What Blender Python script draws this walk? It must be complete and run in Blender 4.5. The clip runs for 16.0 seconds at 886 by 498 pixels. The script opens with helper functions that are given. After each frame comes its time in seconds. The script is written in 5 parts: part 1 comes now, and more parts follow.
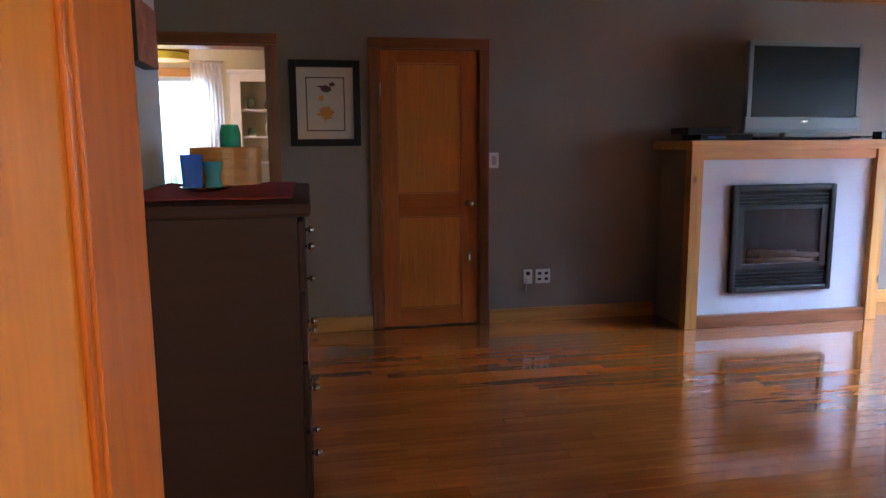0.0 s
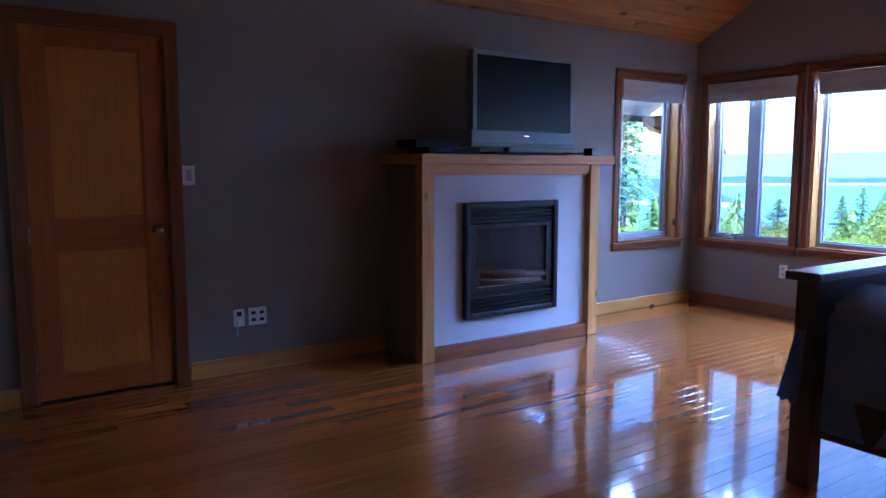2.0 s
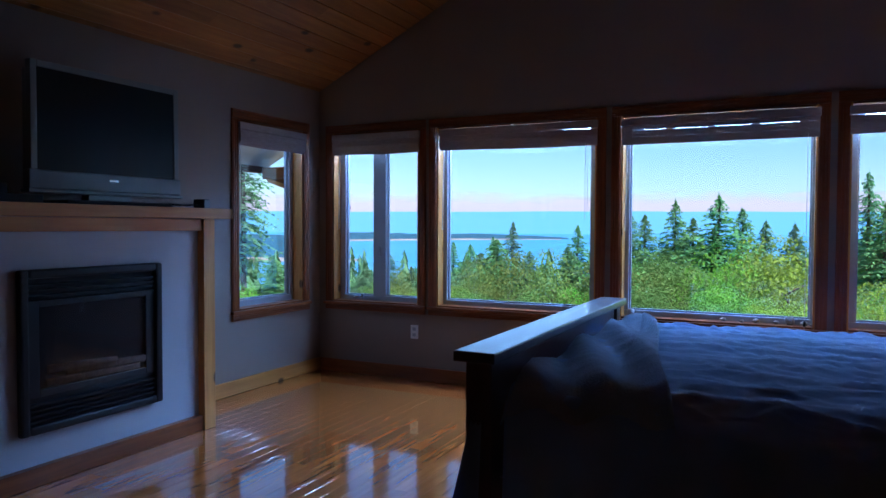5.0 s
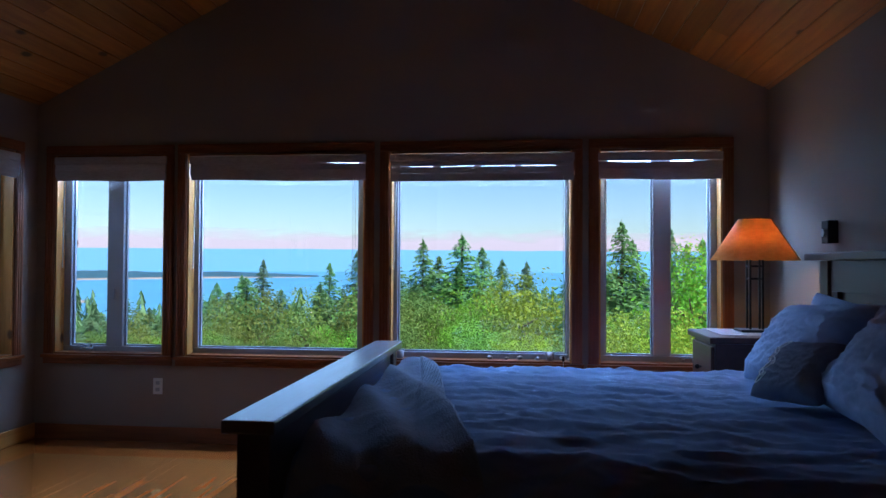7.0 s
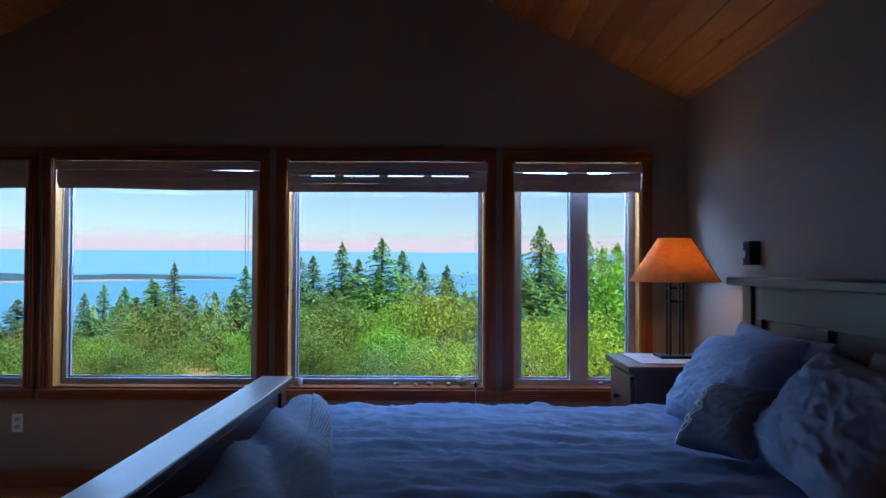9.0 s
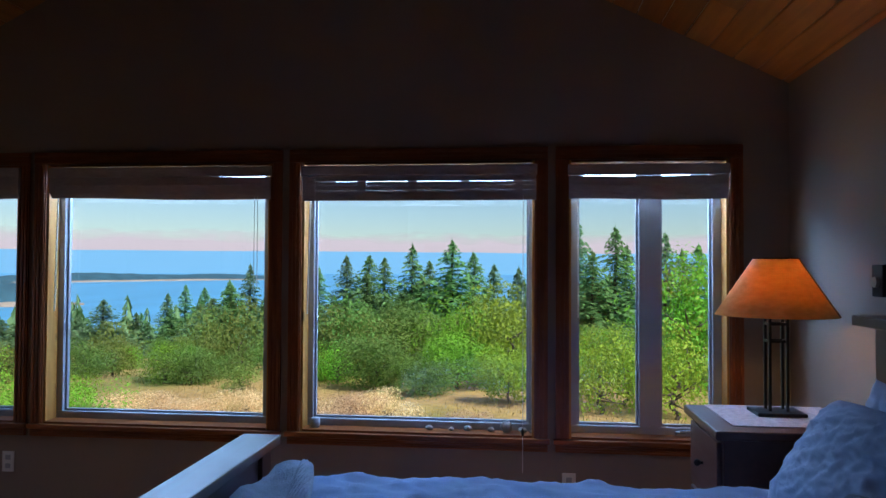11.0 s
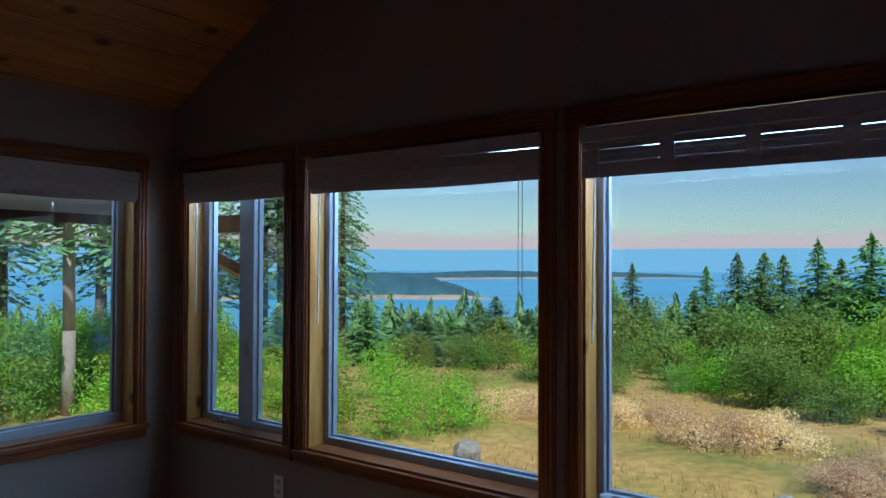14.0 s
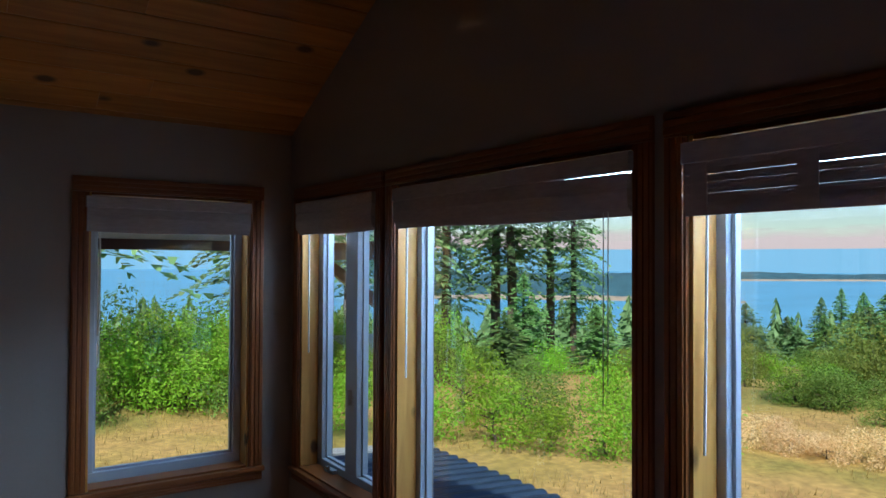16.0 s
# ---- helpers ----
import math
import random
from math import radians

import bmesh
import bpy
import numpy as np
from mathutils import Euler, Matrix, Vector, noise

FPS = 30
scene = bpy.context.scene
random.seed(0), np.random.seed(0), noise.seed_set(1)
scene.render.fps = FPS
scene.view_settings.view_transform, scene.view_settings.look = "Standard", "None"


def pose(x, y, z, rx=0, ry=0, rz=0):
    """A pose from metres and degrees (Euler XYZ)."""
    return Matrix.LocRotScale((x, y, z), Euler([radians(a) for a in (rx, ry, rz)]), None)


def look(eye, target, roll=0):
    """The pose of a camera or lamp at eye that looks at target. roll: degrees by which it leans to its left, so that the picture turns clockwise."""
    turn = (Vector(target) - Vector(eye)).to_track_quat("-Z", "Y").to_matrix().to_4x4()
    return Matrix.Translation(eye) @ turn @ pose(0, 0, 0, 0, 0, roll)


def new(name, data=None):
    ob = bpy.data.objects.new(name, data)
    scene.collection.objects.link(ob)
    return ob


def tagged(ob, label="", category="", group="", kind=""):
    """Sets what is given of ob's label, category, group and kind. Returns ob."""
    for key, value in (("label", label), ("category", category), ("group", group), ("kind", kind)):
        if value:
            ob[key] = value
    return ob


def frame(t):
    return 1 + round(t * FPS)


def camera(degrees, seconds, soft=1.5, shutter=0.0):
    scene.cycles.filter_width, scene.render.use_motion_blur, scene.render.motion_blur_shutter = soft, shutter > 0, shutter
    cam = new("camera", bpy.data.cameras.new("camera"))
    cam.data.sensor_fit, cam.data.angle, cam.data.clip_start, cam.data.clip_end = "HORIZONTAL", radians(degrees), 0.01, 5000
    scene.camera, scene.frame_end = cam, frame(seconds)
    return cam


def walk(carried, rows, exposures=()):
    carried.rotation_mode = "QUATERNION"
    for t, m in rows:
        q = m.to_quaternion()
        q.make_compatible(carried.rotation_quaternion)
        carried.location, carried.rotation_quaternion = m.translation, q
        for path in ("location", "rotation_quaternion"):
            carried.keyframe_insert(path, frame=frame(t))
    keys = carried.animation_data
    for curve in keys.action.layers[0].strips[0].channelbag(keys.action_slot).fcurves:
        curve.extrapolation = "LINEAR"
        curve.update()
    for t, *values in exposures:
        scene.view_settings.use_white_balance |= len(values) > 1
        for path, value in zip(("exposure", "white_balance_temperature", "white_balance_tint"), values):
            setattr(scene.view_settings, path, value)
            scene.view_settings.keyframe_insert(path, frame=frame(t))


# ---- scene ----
cam = camera(63.5, 16.0)
PATH = [
    (0, (0.12, -0.475, 1.392), (0.484, 1.469, 1.095), -0.4),
    (0.5, (0.16, -0.209, 1.314), (0.762, 1.677, 1.029), -0.2),
    (1, (0.194, 0.0, 1.297), (0.991, 1.815, 1.031), -0.1),
    (1.5, (0.246, 0.196, 1.282), (1.209, 1.932, 1.042), -0.1),
    (2, (0.337, 0.364, 1.291), (1.454, 2.008, 1.067), 0.0),
    (2.5, (0.459, 0.497, 1.286), (1.714, 2.041, 1.079), 0.1),
    (3, (0.582, 0.615, 1.278), (1.974, 2.039, 1.089), 0.1),
    (3.5, (0.706, 0.718, 1.279), (2.22, 2.014, 1.109), 0.1),
    (6, (1.16, 1.099, 1.285), (3.078, 1.664, 1.296), 0.3),
    (6.5, (1.226, 1.145, 1.286), (3.186, 1.54, 1.322), 0.3),
    (7, (1.296, 1.177, 1.288), (3.284, 1.397, 1.332), 0.3),
    (7.5, (1.383, 1.187, 1.292), (3.381, 1.261, 1.339), 0.3),
    (8, (1.47, 1.175, 1.314), (3.469, 1.172, 1.363), 0.2),
    (10.5, (2.203, 0.961, 1.507), (4.2, 1.037, 1.559), 0.3),
    (11, (2.433, 0.925, 1.513), (4.421, 1.134, 1.563), 0.3),
    (11.5, (2.665, 0.9, 1.511), (4.626, 1.288, 1.563), 0.3),
    (12, (2.904, 0.892, 1.514), (4.815, 1.48, 1.565), 0.3),
    (12.5, (3.143, 0.904, 1.514), (4.988, 1.675, 1.565), 0.3),
    (13, (3.361, 0.917, 1.537), (5.128, 1.853, 1.577), 0.2),
    (13.5, (3.574, 0.924, 1.547), (5.251, 2.011, 1.586), 0.2),
    (14, (3.754, 0.925, 1.549), (5.364, 2.11, 1.589), 0.2),
    (14.5, (3.934, 0.921, 1.554), (5.492, 2.174, 1.595), 0.3),
    (15, (4.106, 0.92, 1.574), (5.597, 2.252, 1.61), 0.2),
    (15.5, (4.294, 0.925, 1.628), (5.681, 2.365, 1.663), 0.2),
    (16, (4.657, 0.925, 1.745), (5.788, 2.575, 1.783), 0.3),
]
EXPOSURES = [(0.0, 3.05, 6300, 14), (0.5, 2.95, 5600, 20), (1.0, 2.75, 5300, 21), (1.5, 2.5, 5000, 20), (2.0, 2.1, 4700, 19), (2.5, 1.7, 4500, 17), (3.5, 1.15, 4350, 14), (6.0, 0.5, 5100, 9), (8.0, 0.5, 5300, 9), (11.0, 0.2, 5700, 5), (12.5, -0.05, 5700, -1), (14.5, -0.1, 5600, -3), (15.5, 0.0, 5900, -1), (16.0, 0.15, 6100, 1)]
walk(cam, [(t, look(eye, target, roll)) for t, eye, target, roll in PATH], EXPOSURES)

# ---- light ----
SUN_ELEVATION, SUN_AZIMUTH = radians(52), radians(215)   # azimuth clockwise from +y
world = bpy.data.worlds.new("sky")
scene.world = world
world.use_nodes = True
wn = world.node_tree.nodes
sky = wn.new("ShaderNodeTexSky")
sky.sky_type, sky.sun_disc = "NISHITA", False
sky.sun_elevation, sky.sun_rotation = SUN_ELEVATION, SUN_AZIMUTH
sky.dust_density, sky.air_density, sky.ozone_density = 0.5, 1.0, 2.0
rich = wn.new("ShaderNodeHueSaturation")
rich.inputs["Saturation"].default_value = 1.12
world.node_tree.links.new(sky.outputs[0], rich.inputs["Color"])
world.node_tree.links.new(rich.outputs[0], wn["Background"].inputs[0])
wn["Background"].inputs[1].default_value = 0.1
sun = new("sun", bpy.data.lights.new("sun", "SUN"))
sun.data.energy, sun.data.angle, sun.data.color = 4.0, radians(0.6), (1.0, 0.95, 0.87)
sun_way = Vector((math.sin(SUN_AZIMUTH) * math.cos(SUN_ELEVATION), math.cos(SUN_AZIMUTH) * math.cos(SUN_ELEVATION), math.sin(SUN_ELEVATION)))
sun.matrix_world = look(sun_way * 50, (0, 0, 0))


# skylight through each window: an area lamp at the head of the opening, above the line of the raised shade
def window_lamp(name, at, size, way, watts, spread=165):
    lamp_data = bpy.data.lights.new(name, "AREA")
    lamp_data.shape, lamp_data.size, lamp_data.size_y = "RECTANGLE", size, 0.18
    lamp_data.energy, lamp_data.color, lamp_data.spread = watts, (0.42, 0.63, 1.0), radians(spread)
    ob = new(name, lamp_data)
    ob.matrix_world = look(at, Vector(at) + Vector(way))
    return ob


for wy, wl, wp in ((4.3, 0.4, 10), (2.93, 1.1, 27), (1.47, 1.1, 32), (0.25, 0.6, 22)):
    window_lamp("window_skylight", (6.62, wy, 2.08), wl, (-0.82, 0, -0.57), wp)
window_lamp("window_skylight", (5.60, 5.14, 2.06), 0.7, (0, -0.80, -0.6), 2.2)
window_lamp("window_skylight", (-1.53, 8.75, 2.2), 0.9, (0, -0.85, -0.5), 16, 170)
# warm area lamp added in an unseen hall window, lights the open door
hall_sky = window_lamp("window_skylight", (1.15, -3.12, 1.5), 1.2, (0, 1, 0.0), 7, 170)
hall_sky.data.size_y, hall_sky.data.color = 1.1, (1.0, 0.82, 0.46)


# ---- materials ----
def shader(name):
    m = bpy.data.materials.new(name)
    m.use_nodes = True
    return m, m.node_tree.nodes, m.node_tree.links, m.node_tree.nodes["Principled BSDF"]


def ramp(nodes, stops):
    r = nodes.new("ShaderNodeValToRGB")
    while len(r.color_ramp.elements) < len(stops):
        r.color_ramp.elements.new(0.5)
    for e, (p, c) in zip(r.color_ramp.elements, stops):
        e.position, e.color = p, (*c, 1)
    return r


def tone(c, k):
    return tuple(min(1, v * k) for v in c)


def plain(name, colour, rough=0.5, metal=0.0, var=0.12, scale=6.0, bump=0.1, fine=90.0, dist=0.002, stretch=(1, 1, 1), spec=0.5, rand="", coat=0.0):
    """Paint, cloth, stone or metal: two scales of tone and fine relief, in metres."""
    m, n, l, b = shader(name)
    geo = n.new("ShaderNodeNewGeometry")
    mp = n.new("ShaderNodeMapping")
    mp.inputs["Scale"].default_value = stretch
    l.new(geo.outputs["Position"], mp.inputs[0])
    a, f = n.new("ShaderNodeTexNoise"), n.new("ShaderNodeTexNoise")
    a.inputs["Scale"].default_value, f.inputs["Scale"].default_value = scale, fine
    a.inputs["Detail"].default_value, f.inputs["Detail"].default_value = 4, 3
    l.new(mp.outputs[0], a.inputs[0])
    l.new(mp.outputs[0], f.inputs[0])
    mix = n.new("ShaderNodeMath")
    mix.operation = "MULTIPLY_ADD"
    mix.inputs[1].default_value = 0.65
    l.new(a.outputs[0], mix.inputs[0])
    half = n.new("ShaderNodeMath")
    half.operation = "MULTIPLY"
    half.inputs[1].default_value = 0.35
    l.new(f.outputs[0], half.inputs[0])
    l.new(half.outputs[0], mix.inputs[2])
    r = ramp(n, [(0.3, tone(colour, 1 - var)), (0.7, tone(colour, 1 + var))])
    l.new(mix.outputs[0], r.inputs[0])
    out = r.outputs[0]
    if rand:
        hsv = n.new("ShaderNodeHueSaturation")
        src = n.new("ShaderNodeObjectInfo").outputs["Random"] if rand == "object" else geo.outputs["Random Per Island"]
        mr = n.new("ShaderNodeMapRange")
        mr.inputs[3].default_value, mr.inputs[4].default_value = 0.7, 1.3
        l.new(src, mr.inputs[0])
        l.new(mr.outputs[0], hsv.inputs["Value"])
        l.new(out, hsv.inputs["Color"])
        out = hsv.outputs[0]
    l.new(out, b.inputs["Base Color"])
    b.inputs["Roughness"].default_value, b.inputs["Metallic"].default_value = rough, metal
    b.inputs["Specular IOR Level"].default_value = spec
    b.inputs["Coat Weight"].default_value = coat
    if bump:
        bp = n.new("ShaderNodeBump")
        bp.inputs["Strength"].default_value, bp.inputs["Distance"].default_value = bump, dist
        l.new(f.outputs[0], bp.inputs["Height"])
        l.new(bp.outputs[0], b.inputs["Normal"])
    return m


def wood(name, dark, light, along="x", rough=0.35, knots=0.0, rand="", coat=0.0, ring=1.0, spread=(0.75, 1.25)):
    """Grain that runs along one axis, with streaks, pores and, for pine, dark knots."""
    m, n, l, b = shader(name)
    geo = n.new("ShaderNodeNewGeometry")
    src = geo.outputs["Random Per Island"] if rand == "island" else n.new("ShaderNodeObjectInfo").outputs["Random"]
    off = n.new("ShaderNodeVectorMath")
    off.operation = "ADD"
    l.new(geo.outputs["Position"], off.inputs[0])
    sc = n.new("ShaderNodeMath")
    sc.operation = "MULTIPLY"
    sc.inputs[1].default_value = 37.0
    l.new(src, sc.inputs[0])
    l.new(sc.outputs[0], off.inputs[1])
    mp = n.new("ShaderNodeMapping")
    s = {"x": (1.1, 16, 16), "y": (16, 1.1, 16), "z": (16, 16, 1.1)}[along]
    mp.inputs["Scale"].default_value = tuple(v * ring for v in s)
    l.new(off.outputs[0], mp.inputs[0])
    g = n.new("ShaderNodeTexNoise")
    g.inputs["Scale"].default_value, g.inputs["Detail"].default_value, g.inputs["Distortion"].default_value = 1.6, 7, 0.6
    l.new(mp.outputs[0], g.inputs[0])
    r = ramp(n, [(0.3, dark), (0.5, tuple((a + c) / 2 for a, c in zip(dark, light))), (0.68, light)])
    l.new(g.outputs[0], r.inputs[0])
    out = r.outputs[0]
    if rand:
        hsv = n.new("ShaderNodeHueSaturation")
        mr = n.new("ShaderNodeMapRange")
        mr.inputs[3].default_value, mr.inputs[4].default_value = spread
        l.new(src, mr.inputs[0])
        l.new(mr.outputs[0], hsv.inputs["Value"])
        l.new(out, hsv.inputs["Color"])
        out = hsv.outputs[0]
    if knots:
        v = n.new("ShaderNodeTexVoronoi")
        v.inputs["Scale"].default_value = knots
        ms = n.new("ShaderNodeMapping")
        ms.inputs["Scale"].default_value = {"x": (0.55, 1, 1), "y": (1, 0.55, 1), "z": (1, 1, 0.55)}[along]
        l.new(off.outputs[0], ms.inputs[0])
        l.new(ms.outputs[0], v.inputs[0])
        kr = ramp(n, [(0.07, (1, 1, 1)), (0.13, (0, 0, 0))])
        l.new(v.outputs["Distance"], kr.inputs[0])
        mx = n.new("ShaderNodeMixRGB")
        mx.inputs[2].default_value = (*tone(dark, 0.22), 1)
        l.new(kr.outputs[0], mx.inputs[0])
        l.new(out, mx.inputs[1])
        out = mx.outputs[0]
    l.new(out, b.inputs["Base Color"])
    rr = n.new("ShaderNodeMapRange")
    rr.inputs[3].default_value, rr.inputs[4].default_value = rough * 0.8, rough * 1.25
    l.new(g.outputs[0], rr.inputs[0])
    l.new(rr.outputs[0], b.inputs["Roughness"])
    b.inputs["Coat Weight"].default_value = coat
    b.inputs["Coat Roughness"].default_value = 0.08
    bp = n.new("ShaderNodeBump")
    bp.inputs["Strength"].default_value, bp.inputs["Distance"].default_value = 0.12, 0.002
    l.new(g.outputs[0], bp.inputs["Height"])
    l.new(bp.outputs[0], b.inputs["Normal"])
    return m


def leafy(name, dark, light, through_light=0.25):
    """Leaves: tone by leaf and by plant, some light through them."""
    m, n, l, b = shader(name)
    geo = n.new("ShaderNodeNewGeometry")
    r = ramp(n, [(0.0, dark), (1.0, light)])
    l.new(geo.outputs["Random Per Island"], r.inputs[0])
    hsv = n.new("ShaderNodeHueSaturation")
    info = n.new("ShaderNodeObjectInfo")
    mr, mh = n.new("ShaderNodeMapRange"), n.new("ShaderNodeMapRange")
    mr.inputs[3].default_value, mr.inputs[4].default_value = 0.75, 1.3
    mh.inputs[3].default_value, mh.inputs[4].default_value = 0.48, 0.52
    l.new(info.outputs["Random"], mr.inputs[0])
    l.new(info.outputs["Random"], mh.inputs[0])
    l.new(mr.outputs[0], hsv.inputs["Value"])
    l.new(mh.outputs[0], hsv.inputs["Hue"])
    l.new(r.outputs[0], hsv.inputs["Color"])
    l.new(hsv.outputs[0], b.inputs["Base Color"])
    b.inputs["Roughness"].default_value = 0.6
    b.inputs["Specular IOR Level"].default_value = 0.25
    t = n.new("ShaderNodeBsdfTranslucent")
    l.new(hsv.outputs[0], t.inputs[0])
    mix = n.new("ShaderNodeMixShader")
    mix.inputs[0].default_value = through_light
    l.new(b.outputs[0], mix.inputs[1])
    l.new(t.outputs[0], mix.inputs[2])
    l.new(mix.outputs[0], n["Material Output"].inputs[0])
    return m


def glassy(name, colour=(1, 1, 1), rough=0.0, ior=1.45):
    m, n, l, b = shader(name)
    b.inputs["Base Color"].default_value = (*colour, 1)
    b.inputs["Roughness"].default_value, b.inputs["IOR"].default_value = rough, ior
    b.inputs["Transmission Weight"].default_value = 1.0
    return m


def glow(name, colour, power):
    m, n, l, b = shader(name)
    e = n.new("ShaderNodeEmission")
    e.inputs[0].default_value, e.inputs[1].default_value = (*colour, 1), power
    l.new(e.outputs[0], n["Material Output"].inputs[0])
    return m


WALL = plain("taupe_wall_paint", (0.25, 0.205, 0.17), 0.65, var=0.05, scale=1.3, bump=0.25, fine=160, dist=0.001)
NOOK = plain("pale_grey_wall_paint", (0.62, 0.64, 0.66), 0.65, var=0.04, scale=1.3, bump=0.25, fine=160, dist=0.001)
CREAM = plain("cream_wall_paint", (0.72, 0.64, 0.46), 0.65, var=0.04, scale=1.2, bump=0.2, fine=160, dist=0.001)
WHITE = plain("white_paint", (0.78, 0.78, 0.77), 0.45, var=0.04, scale=3, bump=0.1)
PANEL = plain("white_fireplace_plaster", (0.50, 0.52, 0.56), 0.5, var=0.04, scale=2, bump=0.2, fine=120, dist=0.001)
PLASTIC = plain("white_plastic", (0.75, 0.75, 0.73), 0.35, var=0.03, bump=0)
FIR = {a: wood("stained_fir_" + a, (0.17, 0.046, 0.009), (0.28, 0.085, 0.018), a, 0.34) for a in "xyz"}
DOORFIR = wood("stained_door_fir", (0.40, 0.095, 0.012), (0.50, 0.135, 0.018), "z", 0.3, ring=2.2)
RAILFIR = wood("stained_rail_fir", (0.38, 0.088, 0.011), (0.47, 0.125, 0.017), "x", 0.3, ring=2.2)
PINE = {a: wood("clear_pine_" + a, (0.46, 0.19, 0.035), (0.62, 0.31, 0.07), a, 0.4, knots=5) for a in "xyz"}
CEIL = wood("knotty_pine_boards", (0.31, 0.11, 0.018), (0.46, 0.19, 0.036), "x", 0.30, knots=4.2, rand="island")
OAK = wood("varnished_oak_boards", (0.40, 0.108, 0.017), (0.54, 0.170, 0.030), "x", 0.10, rand="object", coat=0.7, spread=(0.84, 1.14))
OAKREST = wood("varnished_oak_boards_rest", (0.40, 0.108, 0.017), (0.54, 0.170, 0.030), "x", 0.10, rand="island", coat=0.7, spread=(0.84, 1.14))
for varnish in (OAK, OAKREST):
    coat = varnish.node_tree.nodes["Principled BSDF"].inputs
    coat["Coat Weight"].default_value, coat["Coat Roughness"].default_value, coat["Coat IOR"].default_value = 1.0, 0.05, 1.65
ESPRESSO = wood("espresso_wood", (0.040, 0.013, 0.008), (0.052, 0.018, 0.011), "x", 0.55)
ESPRESSO.node_tree.nodes["Principled BSDF"].inputs["Specular IOR Level"].default_value = 0.25
BEDWOOD = wood("dark_cherry_wood", (0.062, 0.021, 0.015), (0.082, 0.029, 0.021), "x", 0.36, coat=0.12)
PANELFIR = wood("veneered_door_panel", (0.58, 0.185, 0.024), (0.68, 0.235, 0.034), "z", 0.3, ring=2.2)
POLISHED = wood("polished_dark_cherry", (0.062, 0.021, 0.015), (0.082, 0.029, 0.021), "x", 0.3, coat=1.0)
POLISHED.node_tree.nodes["Principled BSDF"].inputs["Coat IOR"].default_value = 1.75
POLISHED.node_tree.nodes["Principled BSDF"].inputs["Coat Roughness"].default_value = 0.22
BLACK = plain("black_iron", (0.016, 0.017, 0.019), 0.38, 0.3, var=0.15, bump=0.03)
CHROME = plain("brushed_nickel", (0.62, 0.60, 0.57), 0.25, 1.0, var=0.06, bump=0.05)
SILVER = plain("silver_plastic", (0.19, 0.21, 0.20), 0.35, 0.3, var=0.04, bump=0.05)
SCREEN = plain("dark_screen", (0.008, 0.010, 0.008), 0.3, var=0.05, bump=0, spec=0.25)
DARKPL = plain("black_plastic", (0.012, 0.012, 0.013), 0.5, var=0.1, bump=0.05, spec=0.25)
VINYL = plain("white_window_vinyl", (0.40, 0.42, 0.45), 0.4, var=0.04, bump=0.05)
GLASS = glassy("window_glass")
SHADE = plain("woven_shade_cloth", (0.40, 0.35, 0.33), 0.85, var=0.15, scale=20, bump=0.6, fine=260, dist=0.002, stretch=(1, 1, 5))
LINEN = plain("slate_blue_linen", (0.33, 0.42, 0.62), 0.85, var=0.14, scale=5, bump=0.5, fine=420, dist=0.001, spec=0.2)
PILLOW = plain("grey_blue_pillow_linen", (0.31, 0.37, 0.53), 0.85, var=0.12, scale=6, bump=0.5, fine=420, dist=0.001, spec=0.2)
KNIT = plain("grey_knit_blanket", (0.36, 0.41, 0.52), 0.9, var=0.18, scale=9, bump=0.9, fine=150, dist=0.004, spec=0.15)
DARKCLOTH = plain("charcoal_bed_skirt", (0.18, 0.20, 0.26), 0.9, var=0.15, bump=0.4, fine=300)
REDCLOTH = plain("red_runner_cloth", (0.32, 0.03, 0.025), 0.85, var=0.2, scale=12, bump=0.5, fine=300)
ROCK = plain("grey_rock", (0.30, 0.28, 0.26), 0.85, var=0.35, scale=9, bump=0.8, fine=40, dist=0.01)
METALROOF = plain("blue_painted_roof_metal", (0.10, 0.17, 0.30), 0.32, 0.35, var=0.1, scale=2, bump=0.1, fine=20)
BARK = plain("fir_bark", (0.13, 0.095, 0.07), 0.9, var=0.4, scale=8, bump=1.0, fine=30, dist=0.02, stretch=(1, 1, 0.3))
PALEBARK = plain("pale_grey_bark", (0.34, 0.29, 0.25), 0.85, var=0.2, scale=8, bump=0.7, fine=30, dist=0.01, stretch=(1, 1, 0.3))


# ---- mesh helpers ----
def box(bm, x0, x1, y0, y1, z0, z1, bevel=0.0):
    m = Matrix.LocRotScale(((x0 + x1) / 2, (y0 + y1) / 2, (z0 + z1) / 2), None, (abs(x1 - x0), abs(y1 - y0), abs(z1 - z0)))
    r = bmesh.ops.create_cube(bm, size=1, matrix=m)
    if bevel:
        edges = list({e for v in r["verts"] for e in v.link_edges})
        bmesh.ops.bevel(bm, geom=edges, offset=bevel, segments=2, affect="EDGES", profile=0.6)
    return bm


def boxes(*rows, bevel=0.0):
    bm = bmesh.new()
    for r in rows:
        box(bm, *r, bevel=bevel)
    return bm


def tube(bm, a, b, r0, r1=None, n=16):
    a, b = Vector(a), Vector(b)
    m = Matrix.Translation((a + b) / 2) @ (b - a).to_track_quat("Z", "Y").to_matrix().to_4x4()
    bmesh.ops.create_cone(bm, cap_ends=True, segments=n, radius1=r0, radius2=r0 if r1 is None else r1, depth=(b - a).length, matrix=m)
    return bm


